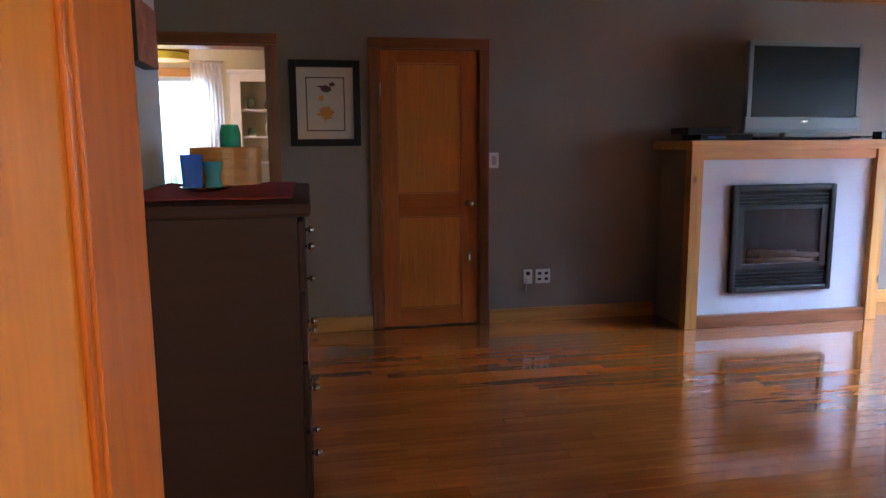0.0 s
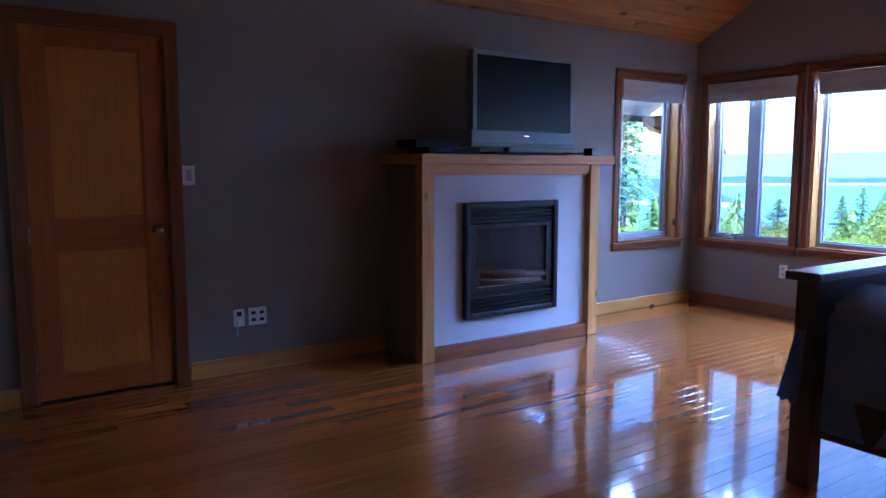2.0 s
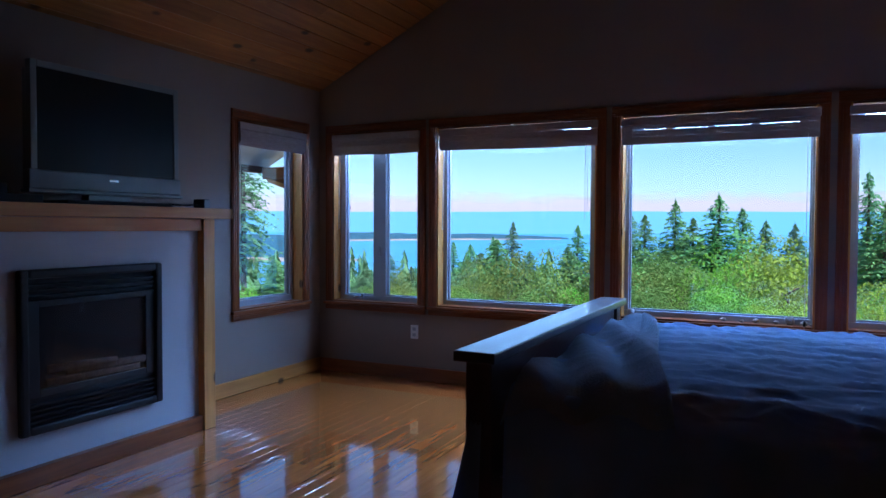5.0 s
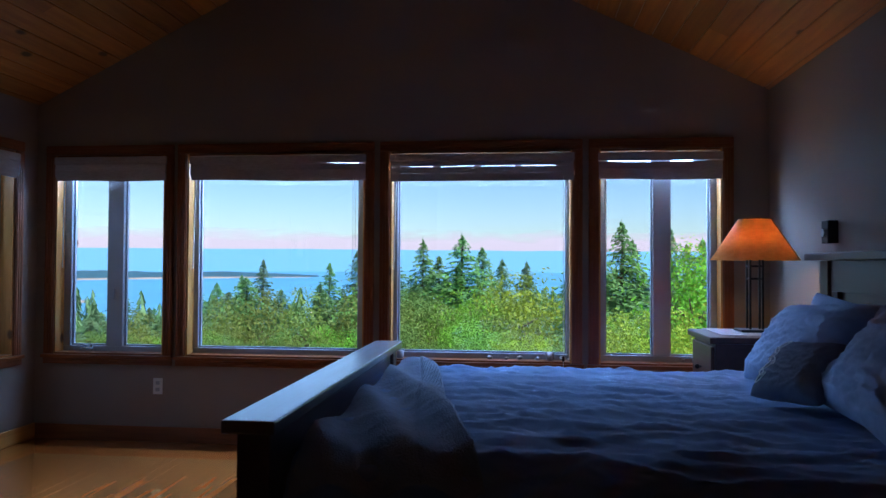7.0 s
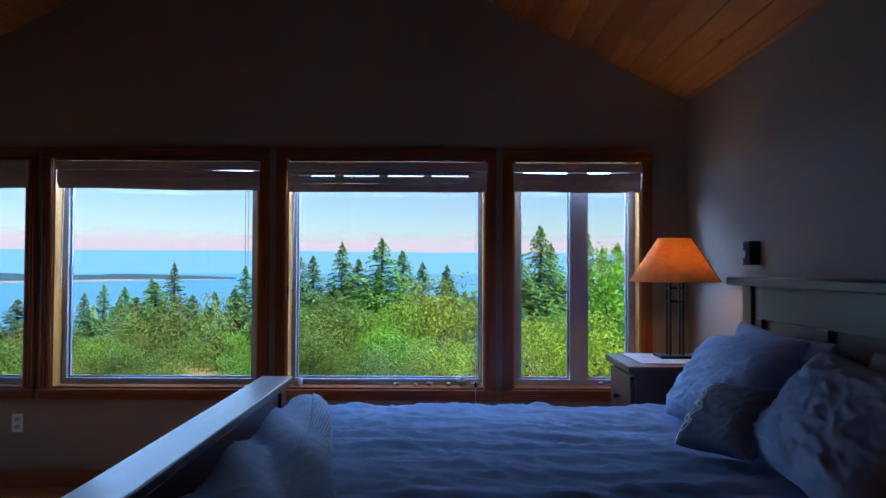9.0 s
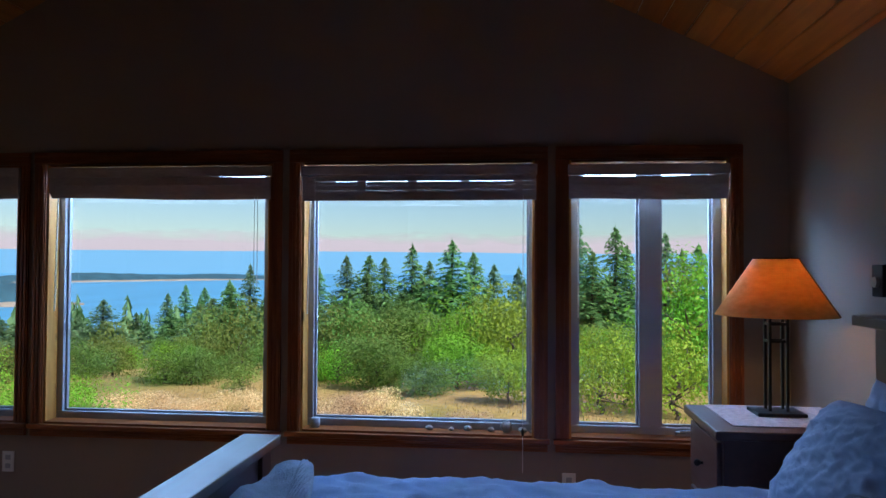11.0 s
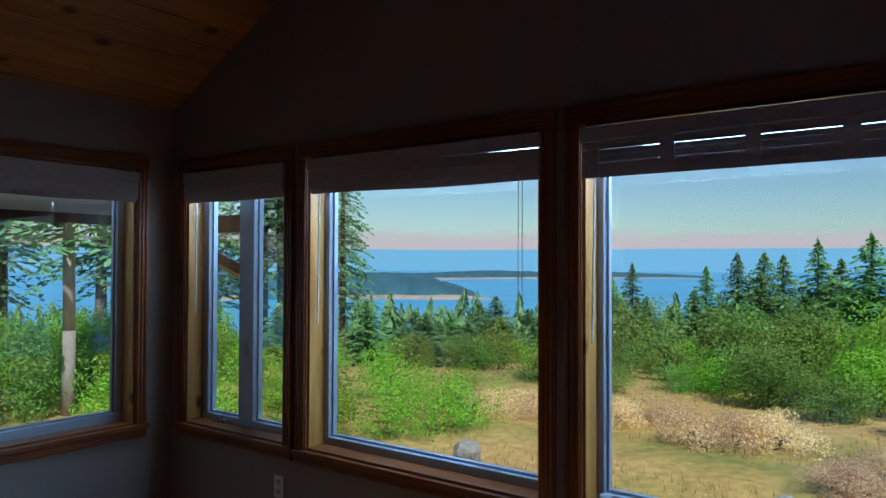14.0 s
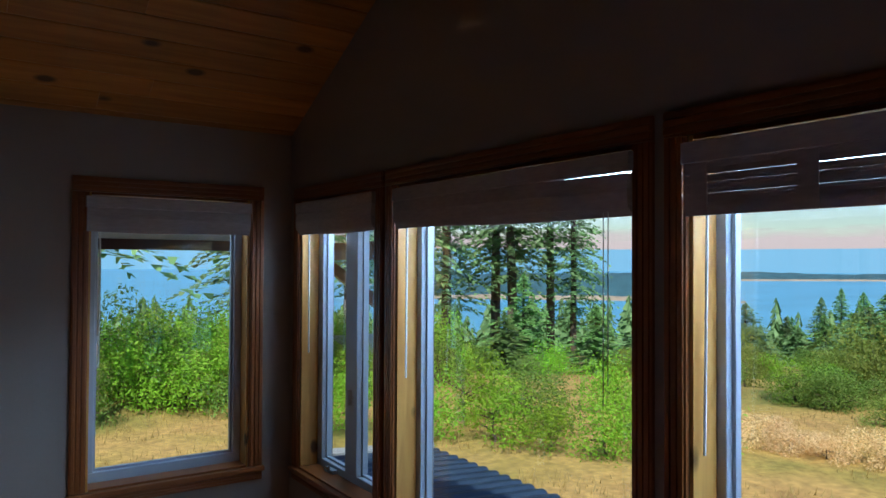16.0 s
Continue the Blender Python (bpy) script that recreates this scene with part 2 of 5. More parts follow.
def lathe(bm, profile, n=24, centre=(0, 0, 0), hollow=False):
    """Turns a list of (radius, height) about a vertical axis; hollow: the outline closes on itself."""
    rings = []
    for r, z in profile:
        rings.append([bm.verts.new((centre[0] + r * math.cos(2 * math.pi * k / n), centre[1] + r * math.sin(2 * math.pi * k / n), centre[2] + z)) for k in range(n)])
    for p, q in zip(rings, rings[1:] + rings[:1] if hollow else rings[1:]):
        for k in range(n):
            bm.faces.new((p[k], p[(k + 1) % n], q[(k + 1) % n], q[k]))
    for ring in () if hollow else (rings[0][::-1], rings[-1]):
        bm.faces.new(ring)
    return bm


def mesh_of(name, bm, material, smooth=False):
    bmesh.ops.recalc_face_normals(bm, faces=bm.faces[:])
    me = bpy.data.meshes.new(name)
    bm.to_mesh(me)
    bm.free()
    me.materials.append(material)
    if smooth:
        me.polygons.foreach_set("use_smooth", [True] * len(me.polygons))
    return me


def part(name, bm, material, parent, label="", smooth=False):
    ob = new(name, mesh_of(name, bm, material, smooth))
    ob.parent = parent
    if label:
        tagged(ob, label)
    return ob


def thing(name, label, category, at=(0, 0, 0), group="", kind=""):
    e = new(name)
    e.empty_display_size = 0.1
    e.location = at
    return tagged(e, label, category, group, kind)


def solid(name, bm, material, label, category, kind="", group="", smooth=False, at=(0, 0, 0)):
    ob = new(name, mesh_of(name, bm, material, smooth))
    ob.location = at
    return tagged(ob, label, category, group, kind)


def wall_with(name, axis, face, thick, a0, a1, z0, z1, holes, material, label):
    """A wall along x or y, from its room face outward by thick, with openings (a, b, z, z) cut through."""
    cuts = sorted({a0, a1, *[v for h in holes for v in h[:2]]})
    bm = bmesh.new()
    for p, q in zip(cuts, cuts[1:]):
        spans = sorted((h[2], h[3]) for h in holes if h[0] <= p and h[1] >= q)
        z = z0
        for lo, hi in spans + [(z1, z1)]:
            if lo - z > 1e-4:
                f0, f1 = sorted((face, face + thick))
                box(bm, *((p, q, f0, f1) if axis == "x" else (f0, f1, p, q)), z, lo)
            z = hi
    bmesh.ops.remove_doubles(bm, verts=bm.verts[:], dist=1e-5)
    return solid(name, bm, material, label, "wall", "structure")


# ---- room ----
N, E, S, EAVE, RIDGE_Y = 4.755, 6.24, -0.45, 2.46, 2.15
RIDGE = EAVE + 0.5 * (N - RIDGE_Y)
WEST = -1.7
OUT = 0.20
NWIN = (5.20, 6.00, 0.63, 2.08)
EWINS = [(3.76, 4.61), (2.28, 3.59), (0.84, 2.10), (-0.15, 0.66)]
EZ = (0.62, 2.08)

floor = thing("floor", "varnished reddish oak strip floor with bright window reflections", "floor", kind="structure")
part("subfloor", boxes((WEST - 0.2, E + OUT, S - 0.15, N + OUT, -0.25, -0.022)), DARKPL, floor)
wall_with("wall_north", "x", N, OUT, WEST - 0.2, E + OUT, -0.25, EAVE + 0.1, [(-0.90, -0.135, 0.0, 2.06), (0.64, 1.375, 0.0, 2.05), NWIN], WALL, "taupe painted wall with a door, a window and an opening")
wall_with("wall_east", "y", E, OUT, S, N, -0.25, EAVE + 0.02, [(a, b, *EZ) for a, b in EWINS], WALL, "taupe painted wall with a row of four windows")
wall_with("wall_south", "x", S, -0.15, WEST - 0.2, E + OUT, -0.25, EAVE + 0.1, [(-0.30, 0.62, 0.0, 2.06)], WALL, "taupe painted wall behind the bed")
wall_with("wall_west_partition", "y", -0.45, -0.12, S, 2.6, -0.02, EAVE + 1.0, [], NOOK, "pale grey partition wall behind the dresser")
wall_with("wall_west", "y", WEST, -0.15, S - 0.15, N, -0.25, EAVE + 1.4, [], WALL, "plain taupe end wall")
bm = bmesh.new()
gable = [(S, EAVE + 0.02), (N, EAVE + 0.02), (RIDGE_Y, RIDGE + 0.02)]
va = [bm.verts.new((E, y, z)) for y, z in gable]
vb = [bm.verts.new((E + OUT, y, z)) for y, z in gable]
bm.faces.new(va), bm.faces.new(vb[::-1])
for i in range(3):
    j = (i + 1) % 3
    bm.faces.new((va[i], va[j], vb[j], vb[i]))
solid("wall_east_gable", bm, WALL, "taupe painted gable above the windows", "wall", "structure")


def slope_z(y):
    return RIDGE - 0.5 * abs(y - RIDGE_Y)


# pine boards of the vaulted ceiling, along x, each with eased edges
rng = random.Random(5)
bm = bmesh.new()
width = 0.137
for side in (1, -1):
    count = int((N - RIDGE_Y) / (width * math.cos(math.atan(0.5)))) + 1
    for k in range(count):
        d0, d1 = k * width + 0.002, (k + 1) * width - 0.002
        x = WEST
        while x < E:
            x2 = min(E, x + rng.uniform(1.4, 3.6))
            if E - x2 < 0.4:
                x2 = E
            c, s = math.cos(math.atan(0.5)), math.sin(math.atan(0.5))
            ring = []
            for dd, h in ((d0, 0.02), (d0, 0.004), (d0 + 0.006, 0.0), (d1 - 0.006, 0.0), (d1, 0.004), (d1, 0.02)):
                y, z = RIDGE_Y + side * (dd * c + h * s), RIDGE - dd * s + h * c
                ring.append((y, z))
            pa = [bm.verts.new((x + 0.0006, y, z)) for y, z in ring]
            pb = [bm.verts.new((x2 - 0.0006, y, z)) for y, z in ring]
            for i in range(6):
                bm.faces.new((pa[i], pa[(i + 1) % 6], pb[(i + 1) % 6], pb[i]))
            bm.faces.new(pa[::-1]), bm.faces.new(pb)
            x = x2
solid("ceiling", bm, CEIL, "vaulted ceiling of knotty pine tongue-and-groove boards", "ceiling", "structure")
bm = bmesh.new()
for yo, xa, xb in ((N + OUT - 0.005, WEST - 0.3, 1.76), (N + 1.2, 1.76, E + 0.75), (S - 0.75, WEST - 0.3, E + 0.75)):
    q = [(RIDGE_Y, RIDGE + 0.03), (yo, slope_z(yo) + 0.03), (yo, slope_z(yo) + 0.22), (RIDGE_Y, RIDGE + 0.22)]
    pa, pb = [bm.verts.new((xa, y, z)) for y, z in q], [bm.verts.new((xb, y, z)) for y, z in q]
    for i in range(4):
        bm.faces.new((pa[i], pa[(i + 1) % 4], pb[(i + 1) % 4], pb[i]))
    bm.faces.new(pa[::-1]), bm.faces.new(pb)
solid("roof", bm, WHITE, "house roof with pale painted soffit overhanging the walls", "roof", "structure")
yo = N + 1.2
fas = thing("eave_trim", "dark brown fascia board and gutter along the eave", "eave", kind="structure")
part("fascia", boxes((1.77, E + 0.78, yo + 0.002, yo + 0.045, slope_z(yo) - 0.04, slope_z(yo) + 0.2)), ESPRESSO, fas)
part("rafter_tail", boxes((E + 0.66, E + 0.75, N + 0.2, yo, slope_z(yo) - 0.10, slope_z(yo) + 0.02)), FIR["y"], fas)
bm = tube(bmesh.new(), (E + 0.70, N + 0.16, 1.45), (E + 0.70, yo - 0.05, slope_z(yo) - 0.08), 0.05, n=4)
part("brace", bm, FIR["y"], fas, "stained timber brace")

# baseboards
base = thing("baseboard", "clear pine baseboard along the walls", "baseboard", kind="structure")
for x0, x1 in ((WEST, -0.985), (-0.05, 0.56), (1.46, 2.81), (4.44, E)):
    part("board", boxes((x0, x1, N - 0.016, N - 0.001, 0.001, 0.11), bevel=0.003), PINE["x"], base)
part("board", boxes((E - 0.016, E - 0.001, S + 0.02, N - 0.02, 0.001, 0.11), bevel=0.003), FIR["y"], base)
part("board", boxes((0.72, E - 0.02, S + 0.001, S + 0.016, 0.001, 0.11), bevel=0.003), PINE["x"], base)


# ---- windows ----
def casing(bm_list, axis, face, a0, a1, z0, z1, w, sides=(1, 1), name="window", sill=True, parent=None, mats=None, out=-1):
    """Fluted wood casing round an opening, each board its own mesh."""
    def add(n, p, q, lo, hi, flutes_vertical):
        bm = bmesh.new()
        def put(u0, u1, v0, v1, t0, t1, bev):
            f0, f1 = sorted((face + out * t0, face + out * t1))
            box(bm, *((u0, u1, f0, f1) if axis == "x" else (f0, f1, u0, u1)), v0, v1, bevel=bev)
        put(p, q, lo, hi, 0.001, 0.014, 0.002)
        span = (q - p) if flutes_vertical else (hi - lo)
        for k in range(3):
            c = span * (0.2 + 0.3 * k)
            hw = span * 0.11
            if flutes_vertical:
                put(p + c - hw, p + c + hw, lo + 0.002, hi - 0.002, 0.0142, 0.021, 0.002)
            else:
                put(p + 0.002, q - 0.002, lo + c - hw, lo + c + hw, 0.0142, 0.021, 0.002)
        part(n, bm, mats["z"] if flutes_vertical else mats[axis], parent)
    wl, wr = w * sides[0], w * sides[1]
    if wl:
        add("side_casing", a0 - wl, a0, z0, z1, True)
    if wr:
        add("side_casing", a1, a1 + wr, z0, z1, True)
    add("head_casing", a0 - wl, a1 + wr, z1 + 0.001, z1 + w, False)
    if sill:
        add("apron", a0 - wl, a1 + wr, z0 - w, z0 - 0.028, False)
        bm = bmesh.new()
        span, deep = (a0 - wl - 0.01, a1 + wr + 0.01), tuple(sorted((face + out * 0.001, face + out * 0.035)))
        box(bm, *(span + deep if axis == "x" else deep + span), z0 - 0.026, z0 - 0.001, bevel=0.004)
        part("stool", bm, mats[axis], parent)


def window(name, axis, face, a0, a1, z0, z1, w, sides, panes, rail, label):
    """Casing, jamb liner, vinyl frame, sash and glass; panes: glass spans along the wall."""
    e = thing(name, label, "window", kind="structure")
    casing(None, axis, face, a0, a1, z0, z1, w, sides, parent=e, mats=FIR)
    def slab(n, u0, u1, d0, d1, v0, v1, mat, bev=0.002, lab=""):
        f0, f1 = face + d0, face + d1
        return part(n, boxes((u0, u1, f0, f1, v0, v1) if axis == "x" else (f0, f1, u0, u1, v0, v1), bevel=bev), mat, e, lab)
    t = 0.012
    slab("jamb", a0, a0 + t, 0.0, 0.10, z0, z1, PINE["z"], lab="clear pine jamb")
    slab("jamb", a1 - t, a1, 0.0, 0.10, z0, z1, PINE["z"])
    slab("head_jamb", a0 + t, a1 - t, 0.0, 0.10, z1 - t, z1, FIR[axis])
    slab("sill", a0 + t, a1 - t, -0.01, 0.10, z0, z0 + t, FIR[axis])
    # frame with mullions between the panes
    g0, g1 = panes[0][0], panes[-1][1]
    lo, hi = z0 + rail, z1 - 0.03
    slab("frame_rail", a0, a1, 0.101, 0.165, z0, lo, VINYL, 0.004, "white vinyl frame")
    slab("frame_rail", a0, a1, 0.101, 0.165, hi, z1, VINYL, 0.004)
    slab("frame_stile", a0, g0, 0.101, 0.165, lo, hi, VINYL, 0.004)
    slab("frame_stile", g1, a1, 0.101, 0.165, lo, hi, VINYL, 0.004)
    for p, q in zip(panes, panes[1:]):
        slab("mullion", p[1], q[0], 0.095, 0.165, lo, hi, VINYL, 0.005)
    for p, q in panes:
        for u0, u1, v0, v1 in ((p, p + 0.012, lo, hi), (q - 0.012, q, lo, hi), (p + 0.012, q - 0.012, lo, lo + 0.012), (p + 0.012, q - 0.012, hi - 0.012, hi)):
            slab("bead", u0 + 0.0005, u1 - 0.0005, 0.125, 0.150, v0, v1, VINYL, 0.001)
        g = slab("pane", p + 0.004, q - 0.004, 0.135, 0.139, lo + 0.004, hi - 0.004, GLASS, 0.0)
        g.visible_shadow = False
    return e


window("window_1", "x", N, *NWIN, 0.075, (1, 1), [(5.25, 5.95)], 0.06, "north window with fluted stained casing and white frame")
PANES = [[(3.82, 4.13), (4.255, 4.545)], [(2.345, 3.545)], [(0.868, 2.06)], [(-0.095, 0.172), (0.285, 0.608)]]
for i, ((a, b), panes) in enumerate(zip(EWINS, PANES)):
    ww = 0.07
    window("window_%d" % (i + 2), "y", E, a, b, *EZ, ww, (1, 1), panes, 0.05, ("casement pair" if len(panes) == 2 else "picture window") + " with fluted stained casing and white frame")


# ---- window dressings ----
def woven_shade(axis, face, a0, a1, top, bottom, sag, gaps, label, wand, slats=False):
    """A raised shade: valance board, woven folds and cords."""
    e = thing("woven_shade", label, "window shade", group="woven shades")
    def slab(n, u0, u1, d0, d1, v0, v1, mat, bev=0.002):
        f0, f1 = sorted((face + d0, face + d1))
        return part(n, boxes((u0, u1, f0, f1, v0, v1) if axis == "x" else (f0, f1, u0, u1, v0, v1), bevel=bev), mat, e)
    slab("valance", a0, a1, -0.045, -0.022, top - 0.055, top, SHADE, 0.003)
    slab("headrail", a0 + 0.01, a1 - 0.01, -0.021, 0.03, top - 0.03, top - 0.004, SHADE)
    r = random.Random(int(a0 * 100) + 7)
    n = 24
    for k in range(0 if slats else 3):       # stacked folds, uneven along the width
        bm = bmesh.new()
        rows = []
        for i in range(n + 1):
            u = a0 + 0.006 + (a1 - a0 - 0.012) * i / n
            drop = bottom + sag * (i / n) + 0.003 * math.sin(7 * i / n + k) + 0.012 * (2 - k)
            up = top - 0.050 - gaps * 0.011 * (0.5 + 0.5 * math.sin(3.1 * i / n + a0))
            d = 0.0 + 0.009 * k
            rows.append([bm.verts.new((u, face + dd, z) if axis == "x" else (face + dd, u, z)) for dd, z in ((d - 0.04, up), (d - 0.045, (up + drop) / 2), (d - 0.04, drop), (d - 0.034, drop), (d - 0.036, up))])
        for p, q in zip(rows, rows[1:]):
            for j in range(5):
                bm.faces.new((p[j], p[(j + 1) % 5], q[(j + 1) % 5], q[j]))
        bm.faces.new(rows[0]), bm.faces.new(rows[-1][::-1])
        part("fold", bm, SHADE, e)
    if slats:                                # loose bamboo: thin slats tied by darker tapes
        count = 15
        for k in range(count):
            z = bottom + (top - 0.054 - bottom) * k / (count - 1)
            h = 0.0055 if k in (5, 8, 11) else 0.0092
            slab("slat", a0 + 0.006, a1 - 0.006, -0.034 - 0.002 * (k % 3), -0.028 - 0.002 * (k % 3), z - h / 2 - 0.001, z + h / 2 + r.uniform(-0.001, 0.001), SHADE, 0)
        for k in range(5):
            u = a0 + (a1 - a0) * (0.06 + 0.22 * k)
            slab("tape", u, u + 0.05, -0.0415, -0.0395, bottom - 0.004, top - 0.056, SHADE, 0)
    if wand:
        u, z, tilt = wand
        p = lambda uu, dd, zz: (uu, face + dd, zz) if axis == "x" else (face + dd, uu, zz)
        part("cord", tube(bmesh.new(), p(u, 0.02, top - 0.06), p(u + tilt, 0.03, z), 0.0042, n=8), PLASTIC, e)
    return e


SHADES = [(3.735, 4.595, 2.062, 1.885, 0.004, 0.6), (2.265, 3.555, 2.058, 1.875, 0.012, 1.1), (0.826, 2.094, 2.055, 1.872, 0.006, 1.0), (-0.146, 0.668, 2.05, 1.868, 0.003, 1.3)]
WANDS = [(4.555, 1.25, 0.014), (3.535, 1.25, 0.02), (2.058, 1.25, 0.018), (0.610, 1.25, 0.0)]
for k, ((a, b, top, bot, sag, gaps), wd) in enumerate(zip(SHADES, WANDS)):
    woven_shade("y", E, a, b, top, bot, sag, gaps, "raised bamboo shade with loose slats" if k == 2 else "raised woven shade with a flat valance and pull wand", wd, k == 2)
woven_shade("x", N, 5.182, 5.995, 2.058, 1.885, 0.0, 0.5, "raised woven shade on the north window", (5.255, 1.22, 0.0))
# long pull cords before the picture windows
for u, z0 in ((2.352, 1.34), (2.334, 1.40), (0.90, 0.45)):
    cord = thing("pull_cord", "thin pull cord hanging from the raised shade", "cord", group="pull cords")
    part("cord", tube(bmesh.new(), (E - 0.05, u, 1.89), (E - 0.05, u, z0), 0.0016, n=6), PLASTIC, cord)
    if z0 < 1:
        part("tassel", lathe(bmesh.new(), [(0.002, 0.03), (0.007, 0.02), (0.008, 0.0), (0.004, -0.012)], 10, (E - 0.05, u, z0 + 0.2)), DARKPL, cord, smooth=True)


def crank(y, z, name="window_crank"):
    e = thing(name, "folding casement crank handle in white metal", "window crank", group="window cranks")
    bm = boxes((E + 0.070, E + 0.099, y - 0.05, y + 0.05, z, z + 0.022), bevel=0.005)
    part("housing", bm, VINYL, e)
    bm = tube(bmesh.new(), (E + 0.07, y + 0.03, z + 0.024), (E + 0.045, y - 0.06, z + 0.035), 0.006, n=8)
    tube(bm, (E + 0.045, y - 0.06, z + 0.03), (E + 0.045, y - 0.062, z + 0.055), 0.007, n=8)
    part("lever", bm, CHROME, e)


crank(4.40, EZ[0] + 0.0125)
crank(0.05, EZ[0] + 0.0125)
latch = thing("window_latch", "small white lock on the casement stile", "latch")
part("lever", boxes((E + 0.075, E + 0.094, 4.185, 4.205, 1.02, 1.10), bevel=0.004), VINYL, latch)

# pebbles on the third window's sill
rng = random.Random(12)
for y, r in ((1.40, 0.022), (1.28, 0.015), (1.19, 0.024), (1.07, 0.020), (0.985, 0.032), (0.90, 0.024), (0.855, 0.014)):
    bm = bmesh.new()
    bmesh.ops.create_icosphere(bm, subdivisions=2, radius=r)
    for v in bm.verts:
        v.co += v.co.normalized() * noise.noise(v.co * 40 + Vector((y * 9, 0, 0))) * r * 0.35
        v.co.z *= 0.62 if r < 0.03 else 1.0
    lo = min(v.co.z for v in bm.verts)
    solid("pebble", bm, ROCK, "beach pebble on the window sill", "pebble", group="pebbles on the sill", smooth=True, at=(E + 0.055, y, EZ[0] + 0.012 - lo))
jar = thing("candle_jar", "small frosted glass candle jar in the sill corner", "jar", (E + 0.05, 2.03, EZ[0] + 0.012))
part("jar", lathe(bmesh.new(), [(0.022, 0), (0.026, 0.004), (0.026, 0.05), (0.023, 0.052)], 20), VINYL, jar, smooth=True)


# ---- doors and casings ----
def door_frame(name, x0, x1, top, label, w=0.075):
    e = thing(name, label, "door frame", kind="structure")
    part("side_casing", boxes((x0 - w, x0, N - 0.02, N - 0.001, 0.0, top), bevel=0.004), FIR["z"], e)
    part("side_casing", boxes((x1, x1 + w, N - 0.02, N - 0.001, 0.0, top), bevel=0.004), FIR["z"], e)
    part("head_casing", boxes((x0 - w, x1 + w, N - 0.022, N - 0.001, top + 0.001, top + w), bevel=0.004), FIR["x"], e)
    part("jamb", boxes((x0 - 0.001, x0 + 0.012, N, N + OUT, 0.0, top)), FIR["z"], e)
    part("jamb", boxes((x1 - 0.012, x1 + 0.001, N, N + OUT, 0.0, top)), FIR["z"], e)
    part("head_jamb", boxes((x0 + 0.012, x1 - 0.012, N, N + OUT, top - 0.012, top + 0.001)), FIR["x"], e)
    return e


def panel_door(name, label, w=0.71, h=2.03, t=0.04):
    """A two-panel flat door in the x-z plane, hinge at x = 0, its face at y = 0."""
    e = thing(name, label, "door")
    st = 0.115
    part("stile", boxes((0, st, 0, t, 0, h), bevel=0.003), DOORFIR, e)
    part("stile", boxes((w - st, w, 0, t, 0, h), bevel=0.003), DOORFIR, e)
    for z0, z1 in ((0, 0.135), (0.83, 1.0), (h - 0.09, h)):
        part("rail", boxes((st + 0.0005, w - st - 0.0005, 0, t, z0, z1), bevel=0.003), RAILFIR, e)
    for z0, z1 in ((0.135, 0.83), (1.0, h - 0.09)):
        part("panel", boxes((st - 0.005, w - st + 0.005, 0.012, t - 0.012, z0 - 0.005, z1 + 0.005)), PANELFIR, e)
        bm = bmesh.new()
        for f in (0.004, t - 0.012):
            for r in ((st, st + 0.012, z0, z1), (w - st - 0.012, w - st, z0, z1), (st + 0.012, w - st - 0.012, z0, z0 + 0.012), (st + 0.012, w - st - 0.012, z1 - 0.012, z1)):
                box(bm, r[0] + 0.0005, r[1] - 0.0005, f, f + 0.008, r[2] + 0.0005, r[3] - 0.0005, bevel=0.003)
        part("sticking", bm, DOORFIR, e)
    kx, kz = w - 0.06, 0.92
    bm = bmesh.new()
    for s, f in ((-1, 0.0), (1, t)):
        tube(bm, (kx, f, kz), (kx, f + s * 0.006, kz), 0.032, n=24)
        tube(bm, (kx, f + s * 0.006, kz), (kx, f + s * 0.035, kz), 0.011, n=16)
    part("rose", bm, CHROME, e, smooth=False)
    for s, f in ((-1, 0.0), (1, t)):
        bm = bmesh.new()
        bmesh.ops.create_uvsphere(bm, u_segments=24, v_segments=14, radius=0.028, matrix=Matrix.Translation((kx, f + s * 0.05, kz)) @ Matrix.Diagonal((1, 0.72, 1, 1)))
        part("knob", bm, CHROME, e, "brushed nickel knob", smooth=True)
    return e


door_frame("door_trim_1", 0.64, 1.375, 2.05, "stained fir door casing")
door_frame("door_trim_2", -0.90, -0.135, 2.06, "reddish stained fir casing of the dining room opening")
d = panel_door("panel_door", "closed two-panel stained fir door with a round knob")
d.location = (0.653, N + 0.012, 0.012)
for z in (0.24, 0.93, 1.76):
    bm = tube(bmesh.new(), (0.649, N + 0.003, z - 0.045), (0.649, N + 0.003, z + 0.045), 0.007, n=10)
    hg = new("hinge", mesh_of("hinge", bm, CHROME))
    hg.parent = d
    hg.matrix_parent_inverse = Matrix.Translation(-Vector(d.location))
bm = tube(bmesh.new(), (1.303 - 0.653, -0.002, 0.545), (1.303 - 0.653, -0.012, 0.545), 0.012, n=12)
tube(bm, (0.65, -0.012, 0.545), (0.65, -0.014, 0.49), 0.005, n=8)
part("key_hook", bm, CHROME, d, "small metal lock with a hanging key")

# entrance door, open into the room
d = panel_door("open_door", "open two-panel fir door with a chrome knob", w=0.80)
d.matrix_basis = pose(-0.235, -0.43, 0.012, 0, 0, 77)
ef = thing("door_trim_3", "stained fir casing of the entrance", "door frame", kind="structure")
part("jamb", boxes((-0.301, -0.288, S - 0.15, S, 0, 2.06)), FIR["z"], ef)
part("jamb", boxes((0.608, 0.621, S - 0.15, S, 0, 2.06)), FIR["z"], ef)
part("head_jamb", boxes((-0.288, 0.608, S - 0.15, S, 2.048, 2.061)), FIR["x"], ef)
part("side_casing", boxes((0.622, 0.70, S + 0.001, S + 0.02, 0, 2.06), bevel=0.004), FIR["z"], ef)
